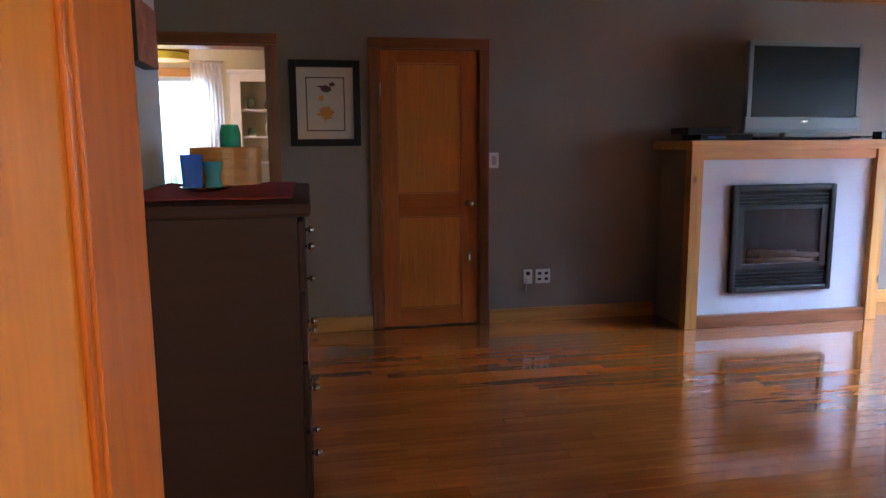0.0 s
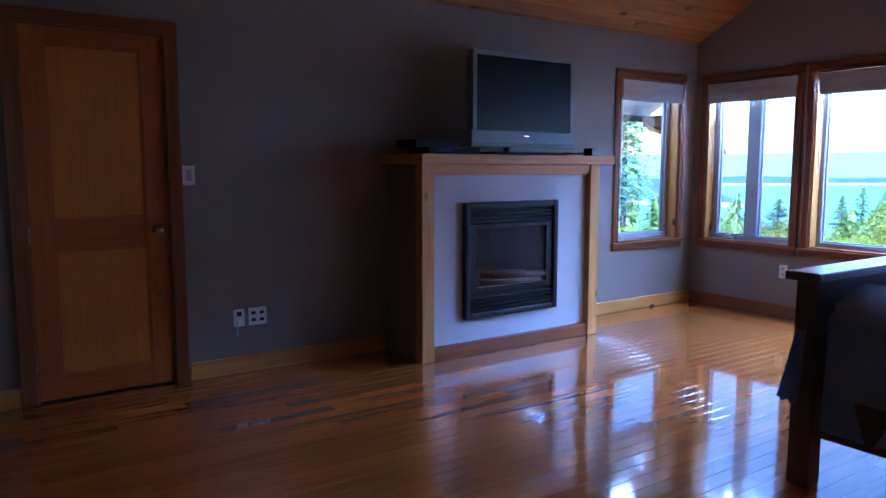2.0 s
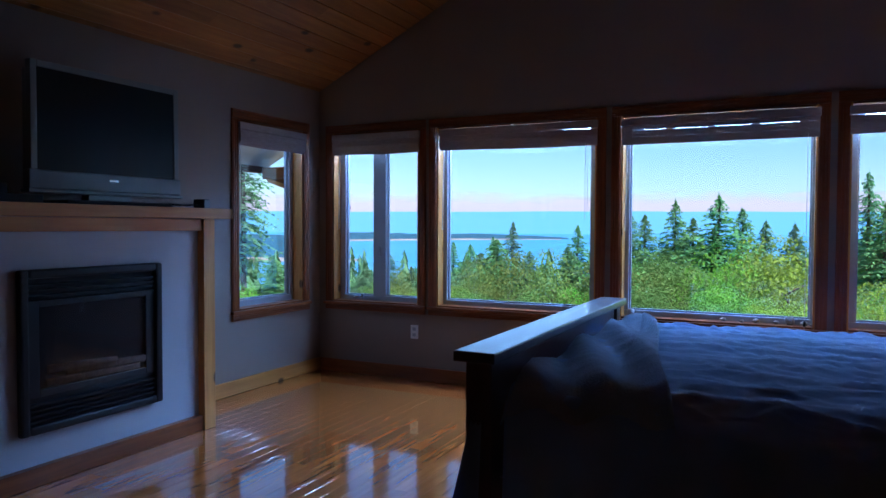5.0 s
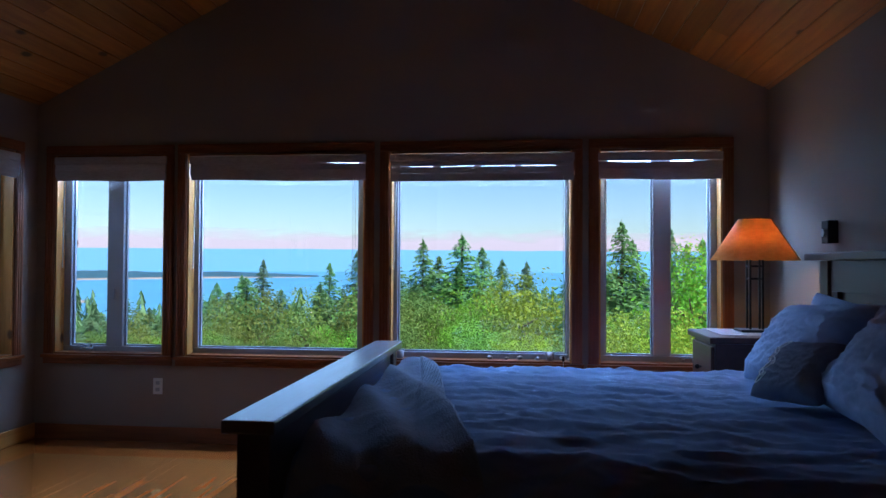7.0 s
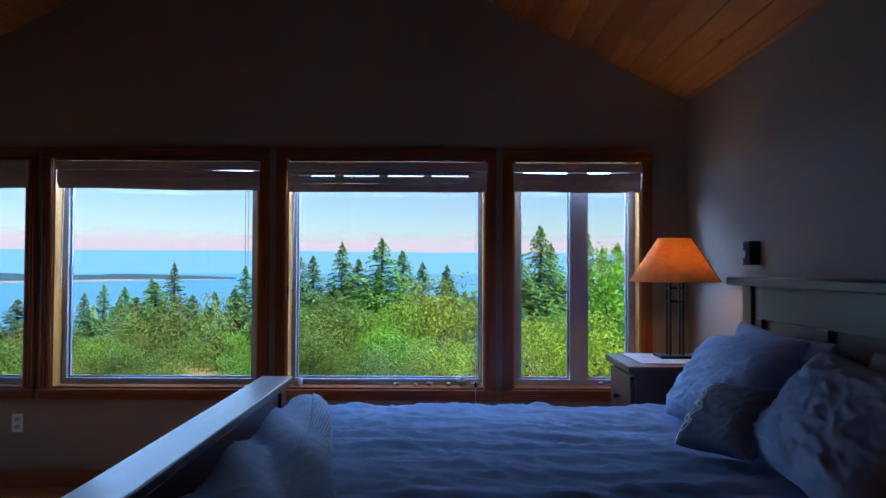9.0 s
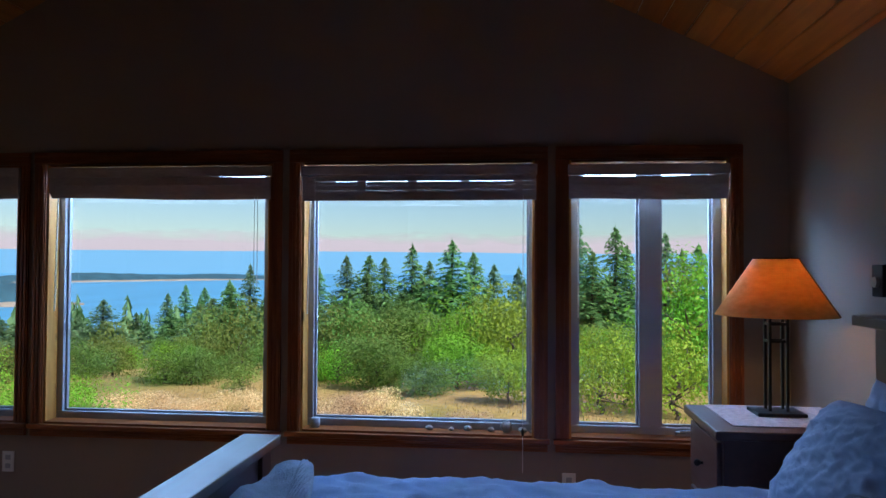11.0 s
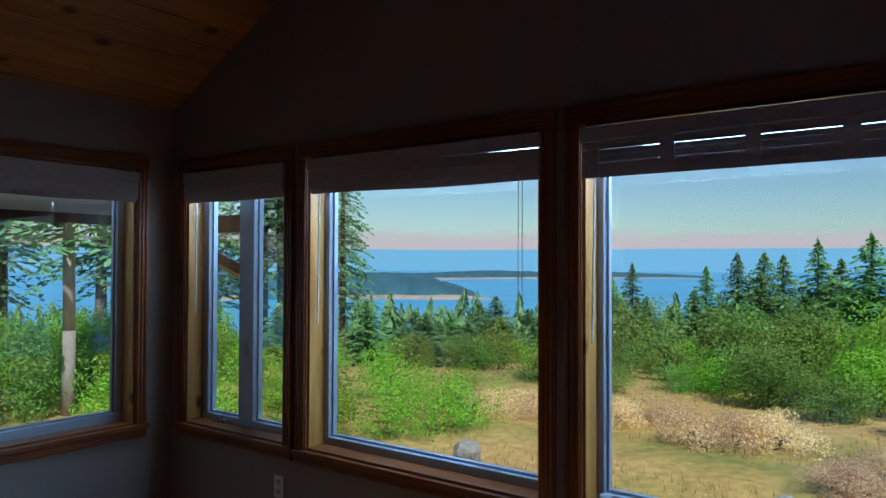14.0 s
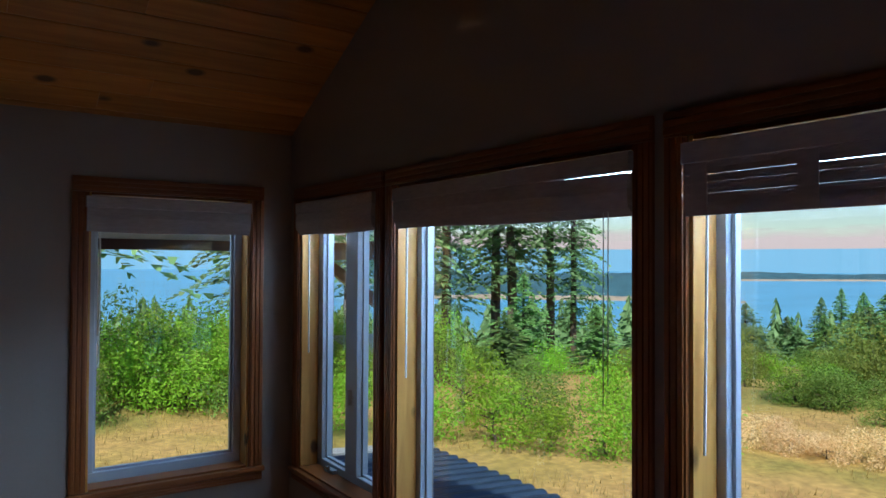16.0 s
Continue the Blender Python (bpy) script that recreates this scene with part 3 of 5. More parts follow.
# unseen hall behind the entrance, with a window opening for its warm lamp
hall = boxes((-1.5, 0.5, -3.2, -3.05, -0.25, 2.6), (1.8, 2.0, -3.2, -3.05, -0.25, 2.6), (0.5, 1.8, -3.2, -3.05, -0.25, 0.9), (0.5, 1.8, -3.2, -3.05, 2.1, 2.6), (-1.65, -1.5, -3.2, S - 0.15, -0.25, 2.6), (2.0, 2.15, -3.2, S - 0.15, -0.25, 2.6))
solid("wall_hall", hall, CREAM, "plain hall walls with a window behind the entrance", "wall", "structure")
solid("floor_hall", boxes((-1.65, 2.15, -3.2, S - 0.151, -0.25, 0.0)), OAKREST, "oak hall floor", "floor", "structure")
solid("ceiling_hall", boxes((-1.65, 2.15, -3.2, S - 0.15, 2.6, 2.7)), WHITE, "white hall ceiling", "ceiling", "structure")


# ---- wall plates ----
def plate(x, z, w, h, label, slots, name="outlet", axis="x"):
    e = thing(name, label, "switch" if "switch" in name else "outlet")
    f = lambda u0, u1, d0, d1, v0, v1: (u0, u1, N - d1, N - d0, v0, v1) if axis == "x" else (E - d1, E - d0, u0, u1, v0, v1)
    part("cover", boxes(f(x - w / 2, x + w / 2, 0.001, 0.007, z - h / 2, z + h / 2), bevel=0.002), PLASTIC, e)
    for (u, v, sw, sh) in slots:
        part("socket", boxes(f(x + u - sw / 2, x + u + sw / 2, 0.0072, 0.010, z + v - sh / 2, z + v + sh / 2), bevel=0.001), VINYL if "switch" in name or axis == "y" else DARKPL, e)
    return e


plate(1.49, 1.25, 0.072, 0.115, "white rocker light switch beside the door", [(0, 0, 0.034, 0.068)], "light_switch")
o = plate(1.765, 0.355, 0.07, 0.112, "white outlet with a plugged-in cable", [(0, 0.025, 0.03, 0.028)])
part("plug", boxes((1.745, 1.775, N - 0.035, N - 0.0075, 0.31, 0.345), bevel=0.004), PLASTIC, o)
part("cable", tube(bmesh.new(), (1.75, N - 0.02, 0.31), (1.745, N - 0.02, 0.245), 0.004, n=8), PLASTIC, o)
plate(1.885, 0.355, 0.118, 0.112, "white double outlet plate", [(-0.027, 0.022, 0.028, 0.02), (0.027, 0.022, 0.028, 0.02), (-0.027, -0.022, 0.028, 0.02), (0.027, -0.022, 0.028, 0.02)])
plate(3.793, 0.40, 0.07, 0.115, "white outlet under the windows", [(0, 0.024, 0.03, 0.026), (0, -0.024, 0.03, 0.026)], axis="y")
plate(0.66, 0.385, 0.07, 0.115, "white outlet behind the bed", [(0, 0.024, 0.03, 0.026), (0, -0.024, 0.03, 0.026)], axis="y")
plate(4.62, 0.37, 0.07, 0.115, "white outlet beside the fireplace", [(0, 0.024, 0.03, 0.026), (0, -0.024, 0.03, 0.026)])
plate(4.62, 0.49, 0.07, 0.1, "blank white plate beside the fireplace", [])

# ---- framed print ----
pic = thing("framed_print", "black framed botanical print with a bird and an orange blossom", "picture")
x0, x1, z0, z1 = 0.012, 0.505, 1.365, 1.962
fw = 0.05
for r in ((x0, x0 + fw, z0, z1), (x1 - fw, x1, z0, z1), (x0 + fw, x1 - fw, z0, z0 + fw), (x0 + fw, x1 - fw, z1 - fw, z1)):
    part("frame", boxes((r[0], r[1], N - 0.03, N - 0.001, r[2], r[3]), bevel=0.005), DARKPL, pic)
MAT = plain("cream_mat_board", (0.68, 0.60, 0.47), 0.8, var=0.04, bump=0.2, fine=300)
INK = plain("brown_ink", (0.11, 0.045, 0.03), 0.7, var=0.15, bump=0)
ORANGE = plain("orange_ink", (0.70, 0.30, 0.05), 0.7, var=0.15, bump=0)
part("mat_board", boxes((x0 + fw, x1 - fw, N - 0.016, N - 0.002, z0 + fw, z1 - fw)), MAT, pic)
bx0, bx1, bz0, bz1 = 0.125, 0.395, 1.47, 1.845
for r in ((bx0, bx0 + 0.008, bz0, bz1), (bx1 - 0.008, bx1, bz0, bz1), (bx0, bx1, bz0, bz0 + 0.008), (bx0, bx1, bz1 - 0.008, bz1)):
    part("border_line", boxes((r[0], r[1], N - 0.0185, N - 0.0162, r[2], r[3])), INK, pic)
def blot(cx, cz, rx, rz, seed, wob, mat, nm):
    bm = bmesh.new()
    ring = [bm.verts.new((cx + rx * (1 + wob * noise.noise(Vector((3 * math.cos(a), 3 * math.sin(a), seed)))) * math.cos(a), N - 0.019, cz + rz * (1 + wob * noise.noise(Vector((3 * math.cos(a), 3 * math.sin(a), seed)))) * math.sin(a))) for a in [2 * math.pi * k / 40 for k in range(40)]]
    bm.faces.new(ring)
    bmesh.ops.extrude_face_region(bm, geom=bm.faces[:])
    bm.verts.ensure_lookup_table()
    for v in bm.verts[40:]:
        v.co.y += 0.002
    part(nm, bm, mat, pic)
blot(0.265, 1.765, 0.036, 0.024, 1.0, 0.3, INK, "bird_body")
blot(0.225, 1.780, 0.022, 0.006, 2.0, 0.3, INK, "beak")
blot(0.308, 1.795, 0.02, 0.014, 3.0, 0.4, INK, "tail")
blot(0.265, 1.595, 0.052, 0.045, 4.0, 0.7, ORANGE, "blossom")
blot(0.232, 1.70, 0.015, 0.02, 5.0, 0.6, ORANGE, "petal")

# canvas on the partition
cv = thing("canvas_print", "small deep-edged canvas in orange tones", "picture")
part("canvas", boxes((-0.449, -0.40, 2.02, 2.33, 1.655, 1.86), bevel=0.002), DARKPL, cv)
part("painting", boxes((-0.3995, -0.397, 2.022, 2.328, 1.657, 1.858)), plain("orange_painting", (0.42, 0.14, 0.08), 0.6, var=0.5, scale=14, bump=0.3), cv)

# ---- fireplace ----
fp = thing("fireplace", "white plaster gas fireplace with pine posts and mantel", "fireplace")
FY = 4.30
part("chase", boxes((2.845, 4.40, FY + 0.03, N - 0.002, 0.001, 1.318)), WALL, fp, "taupe painted side")
part("surround", boxes((2.91, 4.335, FY, FY + 0.029, 0.095, 1.245)), PANEL, fp, "white plaster face")
for a, b in ((2.815, 2.909), (4.336, 4.43)):
    part("post", boxes((a, b, 4.25, FY + 0.0295, 0.001, 1.318), bevel=0.003), PINE["z"], fp)
part("header", boxes((2.9095, 4.3355, 4.265, FY + 0.0285, 1.246, 1.318), bevel=0.003), PINE["x"], fp)
part("plinth", boxes((2.9095, 4.3355, 4.262, FY + 0.0285, 0.001, 0.094), bevel=0.003), FIR["x"], fp)
part("mantel_shelf", boxes((2.77, 4.51, 4.175, N - 0.002, 1.319, 1.384), bevel=0.004), PINE["x"], fp)
ins = thing("fireplace_insert", "black metal gas fireplace insert with louvres and ceramic logs", "fireplace insert")
ix0, ix1, iz0, iz1 = 3.165, 4.016, 0.255, 1.062
fy = FY - 0.004
fo = 0.045
for r in ((ix0, ix0 + fo, iz0, iz1), (ix1 - fo, ix1, iz0, iz1), (ix0 + fo, ix1 - fo, iz0, iz0 + fo), (ix0 + fo, ix1 - fo, iz1 - fo, iz1)):
    part("frame", boxes((r[0], r[1], fy - 0.042, fy, r[2], r[3]), bevel=0.012), BLACK, ins)
for zb in (iz0 + 0.060, iz1 - 0.160):
    for k in range(4):
        bm = bmesh.new()
        z = zb + 0.026 * k
        v = [bm.verts.new((x, y, zz)) for x in (ix0 + fo + 0.005, ix1 - fo - 0.005) for y, zz in ((fy - 0.006, z + 0.004), (fy - 0.030, z), (fy - 0.030, z + 0.006), (fy - 0.006, z + 0.011))]
        for i in range(4):
            bm.faces.new((v[i], v[(i + 1) % 4], v[4 + (i + 1) % 4], v[4 + i]))
        bm.faces.new(v[:4][::-1]), bm.faces.new(v[4:])
        part("louvre", bm, BLACK, ins)
part("back_plate", boxes((ix0 + fo - 0.002, ix1 - fo + 0.002, fy - 0.003, fy - 0.001, iz0 + fo - 0.002, iz1 - fo + 0.002)), DARKPL, ins)
gz0, gz1, gx0, gx1 = iz0 + 0.215, iz1 - 0.185, ix0 + 0.105, ix1 - 0.105
for r in ((ix0 + fo + 0.003, gx0, gz0 - 0.035, gz1 + 0.03), (gx1, ix1 - fo - 0.003, gz0 - 0.035, gz1 + 0.03), (gx0, gx1, gz1, gz1 + 0.03), (gx0, gx1, gz0 - 0.035, gz0)):
    part("door_frame", boxes((r[0], r[1], fy - 0.024, fy - 0.004, r[2], r[3]), bevel=0.004), BLACK, ins)
part("firebox", boxes((gx0, gx1, fy - 0.0065, fy - 0.004, gz0, gz1)), plain("sooty_firebox", (0.03, 0.022, 0.02), 0.6, var=0.4, scale=8), ins)
LOG = plain("ceramic_log", (0.16, 0.12, 0.10), 0.9, var=0.45, scale=18, bump=0.7, fine=60)
for k, (u0, u1, dz, dy) in enumerate(((0.04, 0.6, 0.03, 0.0), (0.15, 0.64, 0.065, 0.001), (0.05, 0.45, 0.09, 0.0))):
    bm = tube(bmesh.new(), (gx0 + u0, fy - 0.013 - dy, gz0 + dz), (gx0 + u1, fy - 0.013 - dy, gz0 + dz - 0.01), 0.022, 0.018, n=10)
    for v in bm.verts:
        v.co.y = max(min(v.co.y, fy - 0.0068), fy - 0.0215)
        v.co.z += 0.01 * noise.noise(v.co * 30)
    part("log", bm, LOG, ins, smooth=True)
pane = part("glass_front", boxes((gx0, gx1, fy - 0.0232, fy - 0.0222, gz0, gz1)), glassy("smoked_fireplace_glass", (0.55, 0.5, 0.48)), ins)
pane.visible_shadow = False

# ---- television and players on the mantel ----
tv = thing("television", "silver-framed flat television with its screen off", "television", (0, 0, 1.385))
tz0, tz1, tx0, tx1, ty = 0.055, 0.71, 3.285, 4.225, 4.34
part("cabinet", boxes((tx0 + 0.02, tx1 - 0.02, ty + 0.03, ty + 0.10, tz0 + 0.03, tz1 - 0.03), bevel=0.012), SILVER, tv)
for r in ((tx0, tx0 + 0.035, tz0 + 0.115, tz1), (tx1 - 0.035, tx1, tz0 + 0.115, tz1), (tx0 + 0.035, tx1 - 0.035, tz1 - 0.032, tz1)):
    part("bezel", boxes((r[0], r[1], ty, ty + 0.04, r[2], r[3]), bevel=0.005), SILVER, tv)
part("speaker_bar", boxes((tx0 - 0.012, tx1 + 0.012, ty - 0.004, ty + 0.05, tz0 + 0.018, tz0 + 0.114), bevel=0.008), plain("grey_speaker_grille", (0.22, 0.25, 0.25), 0.5, 0.2, var=0.08, bump=0.4, fine=600), tv)
part("lower_lip", boxes((tx0 - 0.02, tx1 + 0.02, ty - 0.012, ty + 0.055, tz0, tz0 + 0.0175), bevel=0.004), SILVER, tv)
part("screen", boxes((tx0 + 0.034, tx1 - 0.034, ty + 0.006, ty + 0.028, tz0 + 0.114, tz1 - 0.031)), SCREEN, tv)
part("maker_mark", boxes((3.73, 3.79, ty - 0.0055, ty - 0.0043, tz0 + 0.075, tz0 + 0.084)), CHROME, tv)
part("neck", boxes((3.62, 3.90, ty + 0.02, ty + 0.08, 0.022, tz0), bevel=0.006), SILVER, tv)
part("base", boxes((3.42, 4.10, ty - 0.08, ty + 0.16, 0.001, 0.0215), bevel=0.008), DARKPL, tv)
dv = thing("disc_player", "black disc player with a blue display", "player", (0, 0, 1.385))
part("case", boxes((2.92, 3.34, 4.33, 4.60, 0.003, 0.045), bevel=0.003), DARKPL, dv)
part("display", boxes((2.98, 3.12, 4.3275, 4.3295, 0.014, 0.032)), plain("blue_display", (0.05, 0.10, 0.35), 0.2, var=0.1, bump=0), dv)
rc = thing("cable_box", "black cable box stacked on the player", "player", (0, 0, 1.431))
part("case", boxes((2.84, 3.18, 4.36, 4.62, 0.0, 0.05), bevel=0.003), DARKPL, rc)
sp = thing("small_radio", "small silver and black device on the mantel", "radio", (0, 0, 1.385))
part("case", boxes((4.42, 4.475, 4.33, 4.42, 0.0, 0.06), bevel=0.006), DARKPL, sp)
part("face", boxes((4.425, 4.47, 4.3275, 4.3295, 0.006, 0.054)), SILVER, sp)
rng = random.Random(3)
for k in range(3):
    cu = bpy.data.curves.new("cable", "CURVE")
    cu.dimensions, cu.bevel_depth, cu.bevel_resolution = "3D", 0.004, 1
    spn = cu.splines.new("NURBS")
    pts = [(4.24 + 0.03 * i + rng.uniform(-0.02, 0.02), 4.40 + 0.05 * math.sin(i * 1.7 + k), 1.390 + 0.025 * abs(math.sin(i * 1.3 + k))) for i in range(7)]
    spn.points.add(6)
    for p, q in zip(spn.points, pts):
        p.co = (*q, 1)
    spn.use_endpoint_u = True
    cu.materials.append(DARKPL)
    tagged(new("cable", cu), "loose black cable behind the television", "cable", "mantel cables")

# ---- dresser and what stands on it ----
dr = thing("dresser", "tall espresso-stained dresser with small metal knobs", "dresser")
part("body", boxes((-0.445, 0.085, 1.60, 2.58, 0.06, 1.184), bevel=0.003), ESPRESSO, dr)
part("plinth", boxes((-0.44, 0.06, 1.64, 2.56, 0.001, 0.06)), ESPRESSO, dr)
part("top", boxes((-0.447, 0.125, 1.558, 2.595, 1.185, 1.224), bevel=0.012), ESPRESSO, dr)
for k in range(5):
    z = 0.09 + 0.217 * k
    for y0, y1 in (((1.64, 2.095), (2.105, 2.56)) if k > 3 else ((1.64, 2.56),)):
        df = part("drawer_front", boxes((0.0855, 0.103, y0, y1, z, z + 0.207), bevel=0.004), ESPRESSO, dr)
        for ky in ((y0 + 0.1, y1 - 0.1) if y1 - y0 > 0.7 else ((y0 + y1) / 2,)):
            bm = tube(bmesh.new(), (0.103, ky, z + 0.1), (0.118, ky, z + 0.1), 0.006, n=10)
            bmesh.ops.create_uvsphere(bm, u_segments=14, v_segments=8, radius=0.013, matrix=Matrix.Translation((0.124, ky, z + 0.1)))
            part("knob", bm, CHROME, df, "small metal knob", smooth=True)
DT = 1.225
bm = bmesh.new()
bmesh.ops.create_grid(bm, x_segments=24, y_segments=44, size=0.5)
for v in bm.verts:
    v.co = Vector((-0.18 + v.co.x * 0.50, 2.10 + v.co.y * 0.86, 0.006 + 0.007 * abs(noise.noise(v.co * 9))))
bmesh.ops.solidify(bm, geom=bm.faces[:], thickness=0.003)
solid("table_runner", bm, REDCLOTH, "rumpled red cloth runner on the dresser", "runner", smooth=True, at=(0, 0, DT))
bx = thing("round_box", "round bentwood box with an orange-tan finish", "box", (-0.178, 2.33, DT + 0.014))
TAN = wood("bentwood_veneer", (0.46, 0.17, 0.03), (0.60, 0.26, 0.06), "x", 0.35)
part("body", lathe(bmesh.new(), [(0.121, 0.0), (0.126, 0.004), (0.126, 0.130)], 40), TAN, bx)
part("lid", lathe(bmesh.new(), [(0.129, 0.095), (0.130, 0.098), (0.130, 0.134), (0.126, 0.138)], 40), TAN, bx)
def cup(name, x, y, z, r, h, colour, label, upside=False, waist=1.0):
    e = thing(name, label, "glass", (x, y, z))
    prof = [(r * 0.8, 0.0), (r * 0.86, 0.01), (r * waist, h * 0.4), (r, h), (r * 0.93, h), (r * waist * 0.9, h * 0.42), (r * 0.72, 0.014)]
    if upside:
        prof = [(a, h - b) for a, b in prof][::-1]
    tinted = glassy(name + "_glass", colour, 0.05, 1.3)
    tinted.node_tree.nodes["Principled BSDF"].inputs["Transmission Weight"].default_value = 0.55   # part of the tint is diffuse, to brighten glass that renders dark
    part("glass_body", lathe(bmesh.new(), prof, 28), tinted, e, smooth=True)
cup("green_tumbler", -0.160, 2.33, DT + 0.1525, 0.038, 0.082, (0.10, 0.75, 0.50), "green glass tumbler upside down on the box", True)
cup("blue_tumbler", -0.252, 1.99, DT + 0.018, 0.036, 0.112, (0.12, 0.30, 0.95), "cobalt blue glass tumbler", waist=0.92)
cup("teal_goblet", -0.190, 2.02, DT + 0.018, 0.034, 0.088, (0.15, 0.60, 0.62), "teal glass goblet with a narrow waist", waist=0.62)
tr = thing("glass_tray", "shallow amber glass tray under the tumblers", "tray", (-0.21, 2.00, DT + 0.012))
part("dish", lathe(bmesh.new(), [(0.055, 0.0), (0.085, 0.012), (0.083, 0.014), (0.05, 0.003)], 28), glassy("amber_glass", (0.8, 0.55, 0.25), 0.05), tr, smooth=True)

# ---- dining room beyond the opening ----
DN = 8.4
solid("wall_dining", boxes((-3.2, -2.05, DN, DN + 0.15, 0, 2.6), (-1.02, 1.6, DN, DN + 0.15, 0, 2.6), (-2.05, -1.02, DN, DN + 0.15, 2.15, 2.6), (-2.05, -1.02, DN, DN + 0.15, 0, 0.15),
      (-3.35, -3.2, N + OUT, DN + 0.15, 0, 2.6), (1.6, 1.75, N + OUT, DN + 0.15, 0, 2.6)), CREAM, "cream dining room walls with a wide window", "wall", "structure")
solid("ceiling_dining", boxes((-3.2, 1.6, N + OUT, DN, 2.47, 2.57)), WHITE, "white dining room ceiling", "ceiling", "structure")
solid("floor_dining", boxes((-3.35, 1.75, N + OUT, DN + 0.15, -0.1, -0.001)), OAKREST, "oak dining room floor", "floor", "structure")
wd = thing("window_6", "large dining room window with a wooden head board", "window", kind="structure")
part("head_board", boxes((-2.12, -0.95, DN - 0.03, DN - 0.001, 2.15, 2.25), bevel=0.004), PINE["x"], wd)
part("frame", boxes((-2.05, -2.0, DN + 0.05, DN + 0.1, 0.15, 2.15)), VINYL, wd)
part("frame", boxes((-1.07, -1.02, DN + 0.05, DN + 0.1, 0.15, 2.15)), VINYL, wd)
part("frame", boxes((-2.0, -1.07, DN + 0.05, DN + 0.1, 0.15, 0.2), (-2.0, -1.07, DN + 0.05, DN + 0.1, 2.10, 2.15)), VINYL, wd)
part("pane", boxes((-2.0, -1.07, DN + 0.072, DN + 0.076, 0.2, 2.10)), GLASS, wd).visible_shadow = False
ct = thing("curtain", "sheer white gathered curtain on a thin rod", "curtain")
bm = bmesh.new()
cols = []
for i in range(61):
    x = -1.16 + 0.34 * i / 60
    y = DN - 0.09 + 0.022 * math.sin(i * 0.85) + 0.006 * math.sin(i * 2.1)
    cols.append([bm.verts.new((x + 0.01 * math.sin(j), y + 0.004 * j * math.sin(i * 0.4), 2.30 - 2.26 * j / 6)) for j in range(7)])
for p, q in zip(cols, cols[1:]):
    for j in range(6):
        bm.faces.new((p[j], q[j], q[j + 1], p[j + 1]))
part("cloth", bm, leafy("sheer_white_cloth", (0.75, 0.75, 0.76), (0.8, 0.8, 0.8), 0.5), ct, smooth=True)
part("rod", tube(bmesh.new(), (-2.3, DN - 0.09, 2.32), (-0.78, DN - 0.09, 2.32), 0.008), CHROME, ct)
cb = thing("china_cabinet", "white glass-front china cabinet with pottery on its shelves", "cabinet")
cx0, cx1, cy0 = -0.70, 0.25, DN - 0.40
part("side", boxes((cx0, cx0 + 0.03, cy0, DN - 0.002, 0.001, 2.15)), WHITE, cb)
part("side", boxes((cx1 - 0.03, cx1, cy0, DN - 0.002, 0.001, 2.15)), WHITE, cb)
part("back", boxes((cx0 + 0.03, cx1 - 0.03, DN - 0.02, DN - 0.003, 0.001, 2.15)), CREAM, cb)
part("cornice", boxes((cx0 - 0.03, cx1 + 0.03, cy0 - 0.03, DN - 0.002, 2.151, 2.20), bevel=0.01), WHITE, cb)
part("base_cupboard", boxes((cx0 + 0.031, cx1 - 0.031, cy0 + 0.01, DN - 0.021, 0.001, 0.85)), WHITE, cb)
for z in (1.15, 1.45, 1.75):
    part("shelf", boxes((cx0 + 0.031, cx1 - 0.031, cy0 + 0.05, DN - 0.021, z, z + 0.02)), WHITE, cb)
for a, b, c, dd in ((cx0, cx0 + 0.11, 0.86, 2.15), (cx1 - 0.11, cx1, 0.86, 2.15), (cx0 + 0.11, cx1 - 0.11, 2.07, 2.15), (cx0 + 0.11, cx1 - 0.11, 0.86, 0.92)):
    part("face_frame", boxes((a, b, cy0 - 0.022, cy0 - 0.001, c, dd), bevel=0.003), WHITE, cb)
rng = random.Random(9)
POT = plain("celadon_pottery", (0.32, 0.36, 0.26), 0.3, var=0.2, bump=0.1)
for z in (1.17, 1.47, 1.77):
    for k in range(3):
        r, h = rng.uniform(0.035, 0.055), rng.uniform(0.09, 0.19)
        solid("pottery_jar", lathe(bmesh.new(), [(r * 0.6, 0), (r, h * 0.3), (r * 0.9, h * 0.75), (r * 0.5, h), (r * 0.45, h)], 16), POT, "muted green pottery jar on a cabinet shelf", "jar", group="pottery jars", smooth=True, at=(cx0 + 0.2 + 0.2 * k, DN - 0.2, z))
pl = thing("drum_pendant", "yellow drum pendant lamp with a dark trim band", "pendant lamp", (-1.12, 6.5, 0.08))
part("shade", lathe(bmesh.new(), [(0.22, 2.12), (0.22, 2.27), (0.217, 2.27), (0.217, 2.12)], 40, hollow=True), plain("yellow_drum_shade", (0.75, 0.45, 0.05), 0.7, var=0.1, bump=0.4, fine=300), pl)
part("lower_band", lathe(bmesh.new(), [(0.22, 2.05), (0.22, 2.115), (0.217, 2.115), (0.217, 2.05)], 40, hollow=True), plain("lime_shade_band", (0.78, 0.70, 0.08), 0.7, var=0.08, bump=0.4, fine=300), pl)
part("trim_band", lathe(bmesh.new(), [(0.222, 2.113), (0.222, 2.123), (0.219, 2.123), (0.219, 2.113)], 40, hollow=True), ESPRESSO, pl)
part("diffuser", lathe(bmesh.new(), [(0.215, 2.055), (0.215, 2.06)], 40), WHITE, pl)
part("stem", tube(bmesh.new(), (0, 0, 2.06), (0, 0, 2.489), 0.008), CHROME, pl)

